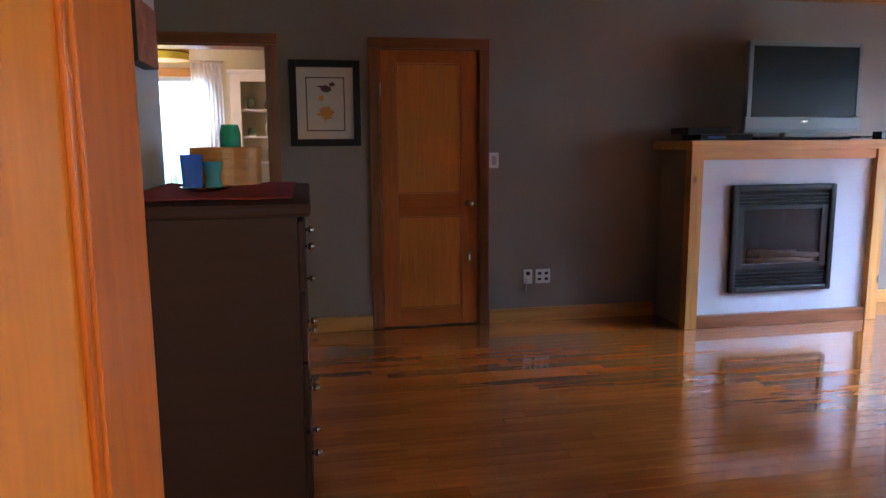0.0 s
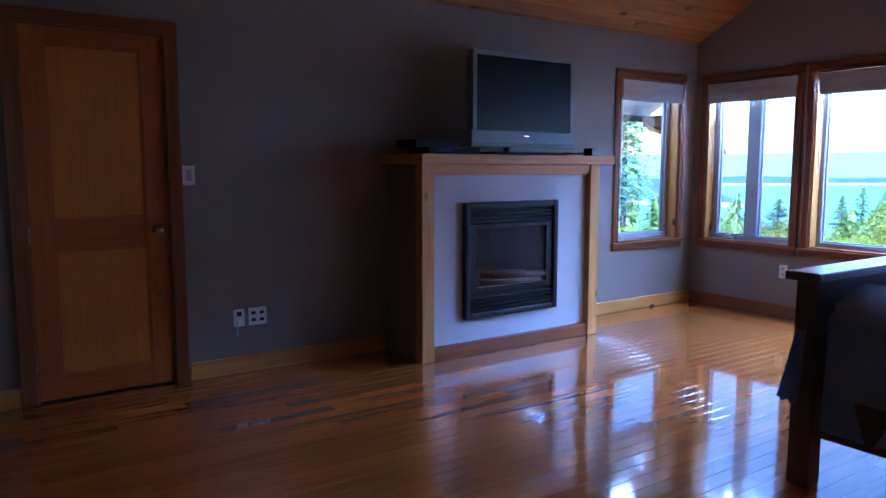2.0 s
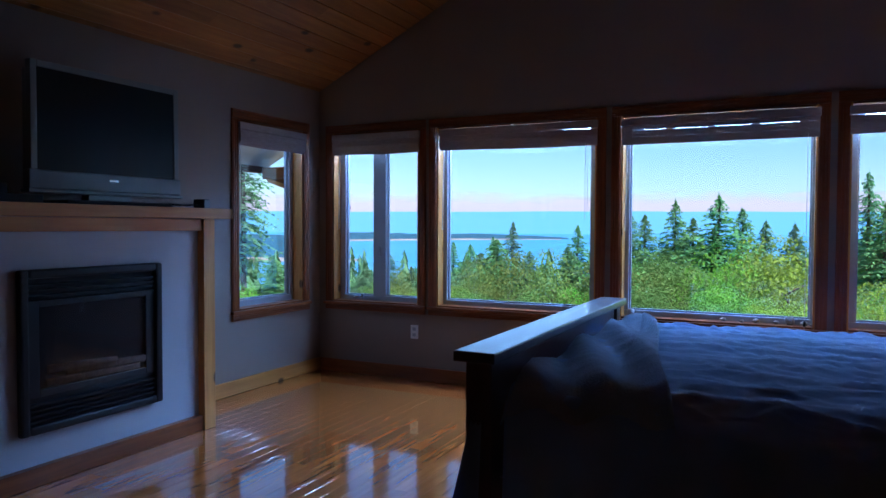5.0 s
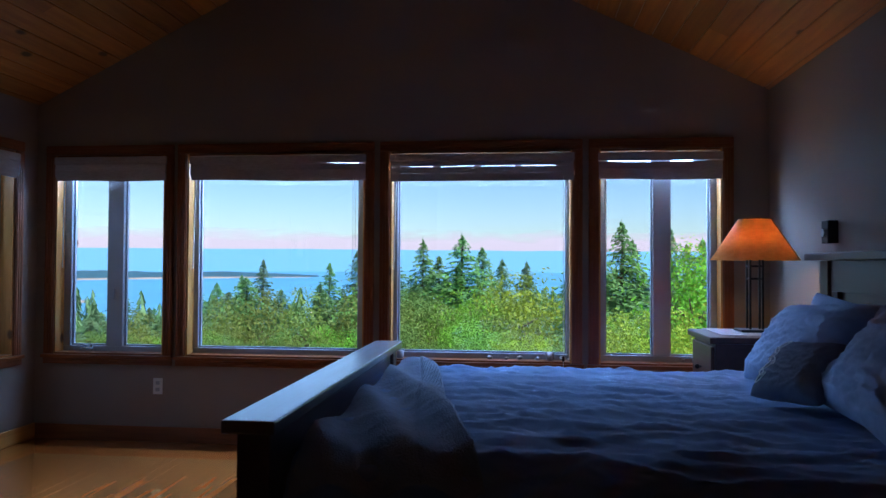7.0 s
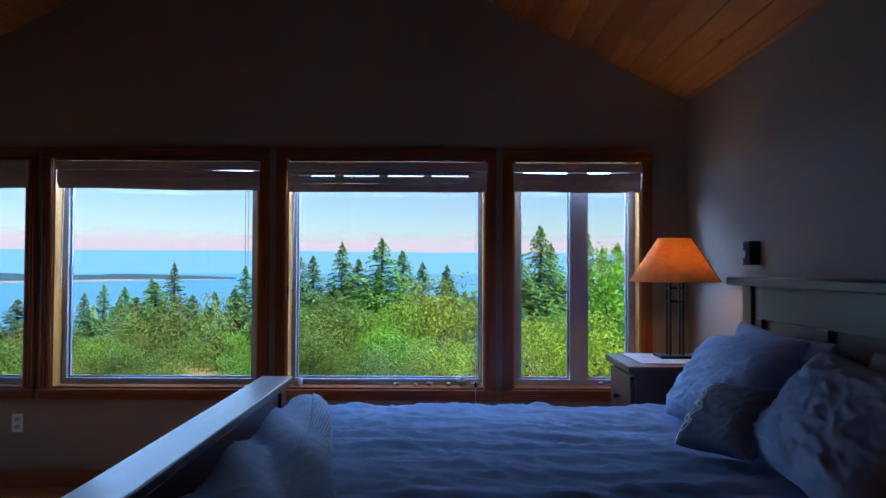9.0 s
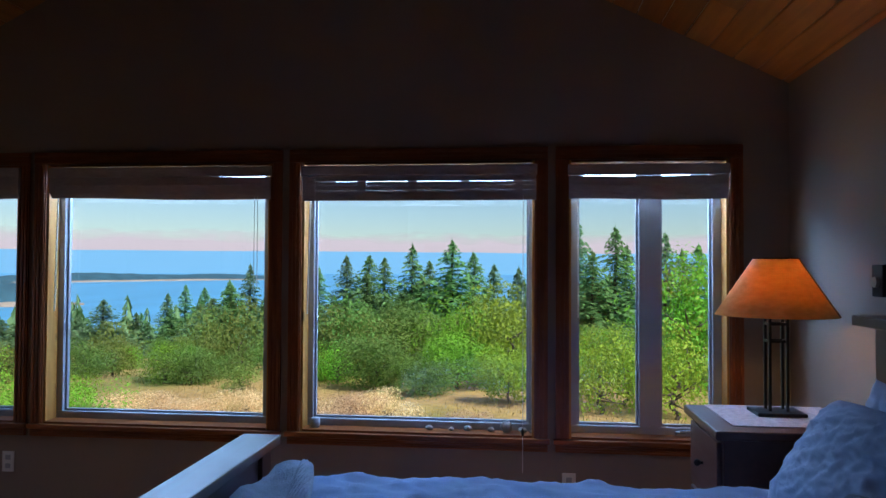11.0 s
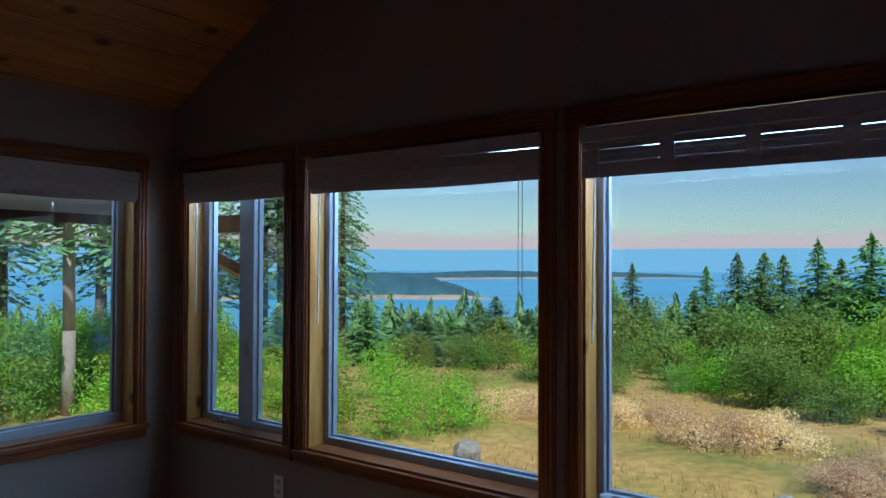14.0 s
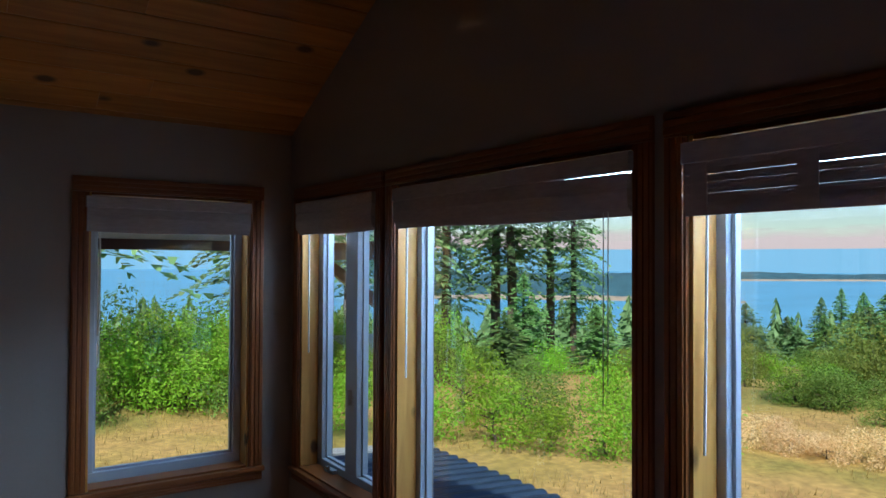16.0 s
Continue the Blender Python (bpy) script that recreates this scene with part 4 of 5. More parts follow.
# ---- bed ----
bed = thing("bed", "dark cherry king bed with panelled head and foot boards", "bed")
BX0, BX1 = 3.088, 5.05
for x in (BX0 + 0.03, BX1 - 0.12):
    part("foot_post", boxes((x, x + 0.09, 1.832, 1.922, 0.001, 0.847), bevel=0.004), BEDWOOD, bed)
    part("head_post", boxes((x, x + 0.09, -0.37, -0.285, 0.001, 1.317), bevel=0.004), BEDWOOD, bed)
part("foot_cap", boxes((BX0 - 0.01, BX1 + 0.0, 1.806, 1.950, 0.848, 0.884), bevel=0.006), POLISHED, bed, "polished cap rail")
part("foot_panel", boxes((BX0 + 0.121, BX1 - 0.121, 1.862, 1.892, 0.33, 0.847)), BEDWOOD, bed)
for z0, z1 in ((0.72, 0.8465), (0.331, 0.43)):
    part("foot_rail", boxes((BX0 + 0.1215, BX1 - 0.1215, 1.847, 1.8615, z0, z1), bevel=0.003), BEDWOOD, bed)
    part("foot_rail", boxes((BX0 + 0.1215, BX1 - 0.1215, 1.8925, 1.907, z0, z1), bevel=0.003), BEDWOOD, bed)
part("head_cap", boxes((BX0 - 0.03, BX1 + 0.01, -0.395, -0.225, 1.318, 1.354), bevel=0.006), BEDWOOD, bed)
part("head_panel", boxes((BX0 + 0.121, BX1 - 0.121, -0.345, -0.322, 0.40, 1.317)), BEDWOOD, bed)
part("head_rail", boxes((BX0 + 0.1215, BX1 - 0.1215, -0.3215, -0.300, 1.17, 1.3165), bevel=0.003), BEDWOOD, bed)
for k in range(4):
    x = BX0 + 0.1215 + (BX1 - BX0 - 0.243 - 0.07) * k / 3
    part("head_stile", boxes((x, x + 0.07, -0.3215, -0.300, 0.41, 1.1695), bevel=0.003), BEDWOOD, bed)
for x in (BX0 + 0.04, BX1 - 0.07):
    part("side_rail", boxes((x, x + 0.03, -0.284, 1.831, 0.22, 0.40), bevel=0.003), BEDWOOD, bed)
solid("mattress", boxes((BX0 + 0.075, BX1 - 0.075, -0.27, 1.81, 0.36, 0.70), bevel=0.05), WHITE, "deep mattress hidden under the covers", "mattress")


def drape(name, label, material, x0, x1, y0, y1, top, drop, height, nx=150, ny=120, thick=0.012, category="bedding"):
    """Cloth over the bed: a sheet whose long sides hang; height(u, v, x, y) adds the wrinkles."""
    bm = bmesh.new()
    half, mid = (x1 - x0) / 2, (x0 + x1) / 2
    rows = []
    for j in range(ny + 1):
        y = y0 + (y1 - y0) * j / ny
        row = []
        for i in range(nx + 1):
            s = (2 * i / nx - 1) * (half + drop)
            over = abs(s) - half
            sg = 1 if s > 0 else -1
            soft, fall = (0.16, 0.10) if sg < 0 else (0.06, 0.06)     # the near side slopes off in a wide roll
            if over <= -soft:
                x, z = mid + s, top
            else:
                a = min(1, (over + soft) / (2 * soft))
                x = mid + sg * (half - soft + soft * math.sin(a * math.pi / 2) + 0.03 * max(0, over - soft))
                z = top - fall * (1 - math.cos(a * math.pi / 2)) - max(0, over - soft)
            z += height(x, y, max(0, over))
            x += sg * (0.025 * noise.noise(Vector((y * 5, s, 1))) if over > 0 else 0)
            row.append(bm.verts.new((x, y, z)))
        rows.append(row)
    for p, q in zip(rows, rows[1:]):
        for i in range(nx):
            bm.faces.new((p[i], p[i + 1], q[i + 1], q[i]))
    bmesh.ops.solidify(bm, geom=bm.faces[:], thickness=thick)
    return solid(name, bm, material, label, category, smooth=True)


def ruck(x, y, over):
    p = Vector((x, y, 0))
    w = noise.noise(Vector((x * 2.2, y * 1.1, 2))) * 0.014
    w += (1 - abs(noise.noise(Vector((x * 5.5 + y * 0.8, y * 1.7 + x * 0.6, 5))))) ** 5 * 0.018
    w += (1 - abs(noise.noise(Vector((x * 13 - y * 2.2, y * 4.0, 8))))) ** 5 * 0.011
    w += (1 - abs(noise.noise(Vector((x * 26 + y * 5, y * 9, 11))))) ** 6 * 0.007
    return w + noise.noise(p * 30) * 0.002 + 0.004


drape("duvet", "rumpled slate-blue linen duvet spread over the bed", LINEN, BX0 + 0.05, BX1 - 0.05, -0.20, 1.795, 0.752, 0.58, ruck, category="duvet")


def throw_folds(x, y, over):
    d = (y - 1.1) - 0.40 * (x - 3.0) + 0.03 * noise.noise(Vector((x * 1.4, y * 1.4, 3)))
    w = 0.021 * math.sin(d * 27) * max(0.15, min(1, 1.3 - (x - 3.0) * 0.3))
    w += 0.008 * noise.noise(Vector((x * 4, y * 4, 7)))
    return 0.3 * ruck(x, y, 0) + 0.042 + w


def wedge():
    """The knit throw lies in a skewed strip across the foot of the bed."""
    bm = bmesh.new()
    rows = []
    nx, ny = 130, 60
    for j in range(ny + 1):
        v = j / ny
        row = []
        for i in range(nx + 1):
            u = i / nx
            x = BX0 + 0.02 + (BX1 - BX0 - 0.10) * u
            near, far = 1.26 + 0.40 * u + 0.02 * math.sin(6 * u), 1.80
            y = near + (far - near) * v
            z = 0.752 + throw_folds(x, y, 0)
            if v < 0.32:                     # ribbed border turned over along the edge
                z += 0.012 * math.sin(math.pi * v / 0.32) ** 0.5 + 0.0025 * math.sin(y * 420)
            if v == 0 or v > 0.97:
                z -= 0.03
            if u < 0.10:
                z -= 0.10 * (1 - math.cos(min(1, (0.10 - u) / 0.10) * 1.5))
            row.append(bm.verts.new((x, y, z)))
        rows.append(row)
    for p, q in zip(rows, rows[1:]):
        for i in range(nx):
            bm.faces.new((p[i], p[i + 1], q[i + 1], q[i]))
    bmesh.ops.solidify(bm, geom=bm.faces[:], thickness=0.018)
    return bm


solid("knit_throw", wedge(), KNIT, "grey knit throw bunched in folds at the foot of the bed", "blanket", smooth=True)

def pillow(name, label, material, m, w, h, t, seed, group="pillows", flange=0.0):
    bm = bmesh.new()
    n = 64
    fold = w / 0.72
    sheets = []
    for side in (1, -1):
        g = []
        for j in range(n + 1):
            row = []
            for i in range(n + 1):
                u, v = 2 * i / n - 1, 2 * j / n - 1
                puff = max(0, (1 - u ** 4) * (1 - v ** 4)) ** 0.55
                pinch = 1 - 0.10 * (1 - abs(u)) * abs(v) ** 3
                pinch2 = 1 - 0.10 * (1 - abs(v)) * abs(u) ** 3
                x, z = u * w / 2 * pinch2, v * h / 2 * pinch
                wr = (1 - abs(noise.noise(Vector((u * 2.2, v * 3.4 + u, seed))))) ** 4 * 0.013 + (1 - abs(noise.noise(Vector((u * 6 + v * 3, v * 4 - u * 4, seed + 7))))) ** 6 * 0.008 + (1 - abs(noise.noise(Vector((u * 11 - v * 5, v * 7 + u * 3, seed + 12))))) ** 6 * 0.005 + noise.noise(Vector((u * 5, v * 5, seed + 3))) * 0.008
                y = side * (t / 2 * puff + fold * wr * puff)
                if abs(u) == 1 or abs(v) == 1:
                    row.append(sheets[0][j][i] if side < 0 else bm.verts.new((x, 0, z)))
                else:
                    row.append(bm.verts.new((x, y, z)))
            g.append(row)
        sheets.append(g)
        for p, q in zip(g, g[1:]):
            for i in range(n):
                bm.faces.new((p[i], p[i + 1], q[i + 1], q[i]))
    ob = solid(name, bm, material, label, "pillow", group=group, smooth=True)
    ob.matrix_basis = m
    return ob


pillow("pillow", "plump grey-blue linen pillow leaning on the headboard", PILLOW, pose(4.50, -0.02, 0.945, 36, 4, 6), 0.68, 0.42, 0.19, 1.0)
pillow("pillow", "plump grey-blue linen pillow leaning on the headboard", PILLOW, pose(3.62, 0.02, 0.95, 40, -3, -4), 0.76, 0.42, 0.19, 9.0)
pillow("pillow", "crumpled striped pillow behind the others", PILLOW, pose(4.46, -0.16, 0.95, 12, -2, 2), 0.72, 0.42, 0.12, 15.0)
pillow("pillow", "crumpled striped pillow behind the others", PILLOW, pose(3.50, -0.16, 0.95, 12, 2, 0), 0.72, 0.42, 0.12, 21.0)
cu_m = pose(4.02, 0.17, 0.905, 46, 4, 24)
cush = pillow("cushion", "small charcoal cushion with white leaf embroidery", DARKCLOTH, cu_m, 0.32, 0.27, 0.12, 30.0, group="")
bm = bmesh.new()
for k in range(7):
    a = 0.55 + 0.28 * k
    cx, cz = 0.10 + 0.012 * math.sin(k * 1.7), -0.085 + 0.027 * k
    ring = []
    for i in range(13):
        f = 2 * math.pi * i / 12
        ca, sa = math.cos(0.8 if k % 2 else 2.3), math.sin(0.8 if k % 2 else 2.3)
        px, pz = 0.028 * math.cos(f), 0.010 * math.sin(f)
        qx, qz = cx + px * ca - pz * sa, cz + px * sa + pz * ca
        u, v = qx / 0.16, qz / 0.135
        ring.append(Vector((qx, 0.06 * max(0, (1 - u ** 4) * (1 - v ** 4)) ** 0.55 + 0.007, qz)))
    for p, q in zip(ring, ring[1:]):
        tube(bm, p, q, 0.0018, n=5)
em = part("embroidery", bm, WHITE, cush, "white stitched leaves")

# cloth corner hanging at the foot post
bm = bmesh.new()
rows = []
for j in range(13):
    v = j / 12
    rows.append([bm.verts.new((3.070 - 0.03 * v * (1 - i / 8), 1.845 + 0.11 * i / 8 * (0.35 + 0.65 * v), 0.66 - 0.30 * v + 0.008 * math.sin(i * 1.9))) for i in range(9)])
for p, q in zip(rows, rows[1:]):
    for i in range(8):
        bm.faces.new((p[i], p[i + 1], q[i + 1], q[i]))
bmesh.ops.solidify(bm, geom=bm.faces[:], thickness=0.008)
solid("hanging_cloth", bm, DARKCLOTH, "dark cloth corner hanging over the foot of the bed", "cloth", smooth=True)

# ---- nightstand and lamp ----
ns = thing("nightstand", "dark cherry nightstand with drawers and a cloth runner", "nightstand")
part("body", boxes((5.20, 5.66, -0.40, 0.165, 0.08, 0.882), bevel=0.003), BEDWOOD, ns)
for x in (5.20, 5.61):
    for y in (-0.40, 0.115):
        part("leg", boxes((x, x + 0.05, y, y + 0.05, 0.001, 0.0795)), BEDWOOD, ns)
part("top", boxes((5.155, 5.675, -0.43, 0.205, 0.883, 0.918), bevel=0.008), BEDWOOD, ns)
for z0, z1 in ((0.60, 0.86), (0.35, 0.585), (0.11, 0.335)):
    dfr = part("drawer_front", boxes((5.225, 5.635, 0.1655, 0.184, z0, z1), bevel=0.004), BEDWOOD, ns)
    bm = tube(bmesh.new(), (5.43, 0.184, (z0 + z1) / 2), (5.43, 0.20, (z0 + z1) / 2), 0.006, n=10)
    bmesh.ops.create_uvsphere(bm, u_segments=14, v_segments=8, radius=0.014, matrix=Matrix.Translation((5.43, 0.206, (z0 + z1) / 2)))
    part("knob", bm, BLACK, dfr, "dark metal knob", smooth=True)
solid("lace_cloth", boxes((5.24, 5.66, -0.36, 0.12, 0, 0.004), bevel=0.0015), plain("mauve_lace", (0.42, 0.36, 0.38), 0.85, var=0.3, scale=40, bump=0.8, fine=220), "mauve lace cloth on the nightstand", "cloth", at=(0, 0, 0.9185))

LX, LY, LZ = 5.488, -0.122, 0.923
lamp = thing("table_lamp", "wrought-iron table lamp with a lit amber paper shade", "table lamp", (LX, LY, LZ))
part("base", boxes((-0.075, 0.075, -0.095, 0.095, 0.0, 0.014), bevel=0.003), BLACK, lamp)
for x in (-0.028, 0.028):
    for y in (-0.034, 0.034):
        part("bar", boxes((x - 0.0055, x + 0.0055, y - 0.0055, y + 0.0055, 0.0145, 0.43), bevel=0.001), BLACK, lamp)
for z in (0.29, 0.36, 0.415):
    for x in (-0.028, 0.028):
        part("rung", boxes((x - 0.004, x + 0.004, -0.0284, 0.0284, z, z + 0.011)), BLACK, lamp)
    for y in (-0.034, 0.034):
        part("rung", boxes((-0.0224, 0.0224, y - 0.004, y + 0.004, z, z + 0.011)), BLACK, lamp)
part("socket", lathe(bmesh.new(), [(0.018, 0.43), (0.018, 0.47), (0.012, 0.48)], 16), BLACK, lamp)
sm, sn, sl, sb = shader("amber_mica_shade")
sb.inputs["Roughness"].default_value = 0.7
sno = sn.new("ShaderNodeTexNoise")
sno.inputs["Scale"].default_value = 14
srp = ramp(sn, [(0.3, (0.82, 0.44, 0.11)), (0.7, (0.92, 0.56, 0.17))])
sl.new(sno.outputs[0], srp.inputs[0])
sl.new(srp.outputs[0], sb.inputs["Base Color"])
stn = sn.new("ShaderNodeBsdfTranslucent")
sl.new(srp.outputs[0], stn.inputs[0])
smx = sn.new("ShaderNodeMixShader")
smx.inputs[0].default_value = 0.42
sl.new(sb.outputs[0], smx.inputs[1]), sl.new(stn.outputs[0], smx.inputs[2])
sl.new(smx.outputs[0], sn["Material Output"].inputs[0])
sh = part("shade", lathe(bmesh.new(), [(0.236, 0.399), (0.086, 0.631), (0.0835, 0.631), (0.233, 0.3995)], 56, hollow=True), sm, lamp, "lit amber paper shade", smooth=True)
seam = radians(236)
part("shade_seam", tube(bmesh.new(), (math.cos(seam) * 0.237, math.sin(seam) * 0.237, 0.400), (math.cos(seam) * 0.087, math.sin(seam) * 0.087, 0.630), 0.003, n=6), plain("dark_amber_tape", (0.16, 0.05, 0.02), 0.7), lamp)
part("shade_rim", lathe(bmesh.new(), [(0.0875, 0.626), (0.0875, 0.634), (0.082, 0.634), (0.082, 0.626)], 40, hollow=True), plain("brown_rim_tape", (0.16, 0.05, 0.02), 0.7), lamp)
bm = bmesh.new()
bmesh.ops.create_uvsphere(bm, u_segments=16, v_segments=10, radius=0.028, matrix=Matrix.Translation((0, 0, 0.515)))
part("bulb", bm, glow("warm_bulb", (1.0, 0.55, 0.2), 6.0), lamp, smooth=True).visible_shadow = False
bulb = new("lamp_light", bpy.data.lights.new("lamp_light", "POINT"))
bulb.location, bulb.data.energy, bulb.data.color, bulb.data.shadow_soft_size = (LX, LY, LZ + 0.515), 2.8, (1.0, 0.55, 0.20), 0.03

th = thing("wall_sensor", "small dark wall-mounted box above the headboard", "wall box")
part("case", boxes((5.195, 5.278, S + 0.001, S + 0.055, 1.41, 1.53), bevel=0.006), DARKPL, th)
part("dial", tube(bmesh.new(), (5.2365, S + 0.055, 1.465), (5.2365, S + 0.066, 1.465), 0.02, n=18), SILVER, th)

# ---- outdoors ----
def ground_z(x, y):
    r = math.hypot(x - 4, (y - 3))
    z = -2.5 - 0.10 * max(0, r - 26) - 0.05 * max(0, r - 60)
    if r > 20:
        z += 0.5 * noise.noise(Vector((x * 0.05, y * 0.05, 0))) * min(1, (r - 20) / 15)
    z += 0.08 * noise.noise(Vector((x * 0.3, y * 0.3, 4)))
    return max(z, -75)


def ground_material():
    m, n, l, b = shader("dry_grass_ground")
    geo = n.new("ShaderNodeNewGeometry")
    a, f = n.new("ShaderNodeTexNoise"), n.new("ShaderNodeTexNoise")
    a.inputs["Scale"].default_value, a.inputs["Detail"].default_value = 0.22, 6
    f.inputs["Scale"].default_value, f.inputs["Detail"].default_value = 5, 6
    l.new(geo.outputs["Position"], a.inputs[0]), l.new(geo.outputs["Position"], f.inputs[0])
    r1 = ramp(n, [(0.35, (0.20, 0.24, 0.05)), (0.48, (0.52, 0.37, 0.10)), (0.6, (0.66, 0.42, 0.14)), (0.75, (0.52, 0.29, 0.11))])
    r2 = ramp(n, [(0.3, (0.55, 0.55, 0.55)), (0.7, (1, 1, 1))])
    l.new(a.outputs[0], r1.inputs[0]), l.new(f.outputs[0], r2.inputs[0])
    mx = n.new("ShaderNodeMixRGB")
    mx.blend_type = "MULTIPLY"
    mx.inputs[0].default_value = 1
    l.new(r1.outputs[0], mx.inputs[1]), l.new(r2.outputs[0], mx.inputs[2])
    l.new(mx.outputs[0], b.inputs["Base Color"])
    b.inputs["Roughness"].default_value = 0.95
    bp = n.new("ShaderNodeBump")
    bp.inputs["Strength"].default_value, bp.inputs["Distance"].default_value = 0.6, 0.05
    l.new(f.outputs[0], bp.inputs["Height"]), l.new(bp.outputs[0], b.inputs["Normal"])
    return m


GROUND = ground_material()
bm = bmesh.new()
rings = []
radii = [0, 4, 7, 10] + [12 + 1.5 * k for k in range(24)] + [50, 56, 64, 74, 86, 100, 120, 150, 190, 240, 320, 450, 700]
for r in radii[1:]:
    rings.append([bm.verts.new((4 + r * math.cos(2 * math.pi * k / 120), 3 + r * math.sin(2 * math.pi * k / 120), ground_z(4 + r * math.cos(2 * math.pi * k / 120), 3 + r * math.sin(2 * math.pi * k / 120)))) for k in range(120)])
c = bm.verts.new((4, 3, -2.5))
for k in range(120):
    bm.faces.new((c, rings[0][k], rings[0][(k + 1) % 120]))
for p, q in zip(rings, rings[1:]):
    for k in range(120):
        bm.faces.new((p[k], q[k], q[(k + 1) % 120], p[(k + 1) % 120]))
solid("ground", bm, GROUND, "dry tan meadow sloping down towards the sea", "ground", "structure", smooth=True)
solid("house_base", boxes((WEST - 0.2, E + OUT, S - 0.15, N + OUT, -2.7, -0.26)), WALL, "lower storey of the house under the floor", "wall", "structure")

SEA = plain("sea_water", (0.12, 0.38, 0.62), 0.35, var=0.2, scale=0.004, bump=0.35, fine=0.25, dist=0.6, stretch=(1, 3, 1), spec=0.25)
bm = bmesh.new()
bmesh.ops.create_circle(bm, cap_ends=True, segments=96, radius=4700)
solid("sea", bm, SEA, "calm blue sea strait below the woods", "sea", "structure", at=(0, 0, -46))


def land(name, label, a0, a1, r0, r1, depth, height, seed, material, top=-46):
    """A long low island: angles in degrees from +x, at a distance."""
    bm = bmesh.new()
    rows = []
    n, m = 140, 8
    for i in range(n + 1):
        u = i / n
        a = radians(a0 + (a1 - a0) * u)
        env = (max(0, min(1, u / 0.16)) * max(0, min(1, (1 - u) / 0.16))) ** 0.7
        row = []
        for j in range(m + 1):
            v = j / m
            rr = r0 + (r1 - r0) * u + depth * v + 25 * noise.noise(Vector((u * 9, seed, 0)))
            h = height * env * math.sin(math.pi * min(1, v * 1.1)) ** 0.6 * (0.8 + 0.35 * noise.noise(Vector((u * 7, v * 2, seed))) + 0.12 * noise.noise(Vector((u * 60, v * 9, seed))))
            row.append(bm.verts.new((rr * math.cos(a), rr * math.sin(a), top - 2 + max(0, h) + (2.5 if env > 0 and 0 < v < 1 else 0))))
        rows.append(row)
    for p, q in zip(rows, rows[1:]):
        for j in range(m):
            bm.faces.new((p[j], q[j], q[j + 1], p[j + 1]))
    return solid(name, bm, material, label, "island", "structure", smooth=True)


# distance haze put into the blue base colour of the far woods
WOODED = plain("far_hazed_woods", (0.045, 0.115, 0.15), 0.95, var=0.35, scale=0.03, bump=0, fine=0.2)
SAND = plain("far_pale_shore", (0.42, 0.33, 0.25), 0.95, var=0.3, scale=0.02, bump=0, fine=0.15)
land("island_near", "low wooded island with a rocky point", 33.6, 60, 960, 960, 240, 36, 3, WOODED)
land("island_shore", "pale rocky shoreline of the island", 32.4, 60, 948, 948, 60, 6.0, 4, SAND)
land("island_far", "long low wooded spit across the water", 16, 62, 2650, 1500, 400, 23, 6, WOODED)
land("island_far_shore", "pale sandy shoreline of the long spit", 16.5, 62, 2600, 1480, 100, 4.5, 7, SAND)

# far mainland hills and low cloud beyond the strait; hill haze put into glow
# flat blue emission stands for sunlit hills seen through haze
HILLS = glow("hills_glowing_haze", (0.26, 0.53, 0.80), 1.0)
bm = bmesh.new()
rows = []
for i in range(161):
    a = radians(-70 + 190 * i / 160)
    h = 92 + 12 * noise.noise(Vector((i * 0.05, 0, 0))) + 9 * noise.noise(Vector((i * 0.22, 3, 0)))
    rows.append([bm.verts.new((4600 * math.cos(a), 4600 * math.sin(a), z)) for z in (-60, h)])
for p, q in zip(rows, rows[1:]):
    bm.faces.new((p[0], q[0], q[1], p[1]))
solid("backdrop", bm, HILLS, "far mainland hills as a glowing strip, haze put into its blue", "hills", "structure")


def cloud_material():
    m, n, l, b = shader("glowing_pink_cloud")
    e, t, mx = n.new("ShaderNodeEmission"), n.new("ShaderNodeBsdfTransparent"), n.new("ShaderNodeMixShader")
    # pink emission stands for daylight on the cloud, thinned by height and noise
    e.inputs[0].default_value, e.inputs[1].default_value = (0.95, 0.74, 0.80, 1), 0.72
    geo, sep = n.new("ShaderNodeNewGeometry"), n.new("ShaderNodeSeparateXYZ")
    l.new(geo.outputs["Position"], sep.inputs[0])
    no, mp = n.new("ShaderNodeTexNoise"), n.new("ShaderNodeMapping")
    mp.inputs["Scale"].default_value = (1, 1, 4)
    no.inputs["Scale"].default_value, no.inputs["Detail"].default_value = 0.004, 6
    l.new(geo.outputs["Position"], mp.inputs[0]), l.new(mp.outputs[0], no.inputs[0])
    fall = n.new("ShaderNodeMapRange")
    fall.inputs[1].default_value, fall.inputs[2].default_value, fall.inputs[3].default_value, fall.inputs[4].default_value = 105, 265, 1.0, -0.25
    l.new(sep.outputs["Z"], fall.inputs[0])
    ad = n.new("ShaderNodeMath")
    ad.operation = "ADD"
    l.new(fall.outputs[0], ad.inputs[0]), l.new(no.outputs[0], ad.inputs[1])
    cut = n.new("ShaderNodeMapRange")
    cut.inputs[1].default_value, cut.inputs[2].default_value, cut.inputs[4].default_value = 0.6, 1.15, 0.85
    l.new(ad.outputs[0], cut.inputs[0])
    l.new(cut.outputs[0], mx.inputs[0]), l.new(t.outputs[0], mx.inputs[1]), l.new(e.outputs[0], mx.inputs[2])
    l.new(mx.outputs[0], n["Material Output"].inputs[0])
    return m


bm = bmesh.new()
rows = []
for i in range(81):
    a = radians(-70 + 190 * i / 80)
    rows.append([bm.verts.new((4680 * math.cos(a), 4680 * math.sin(a), z)) for z in (60, 420)])
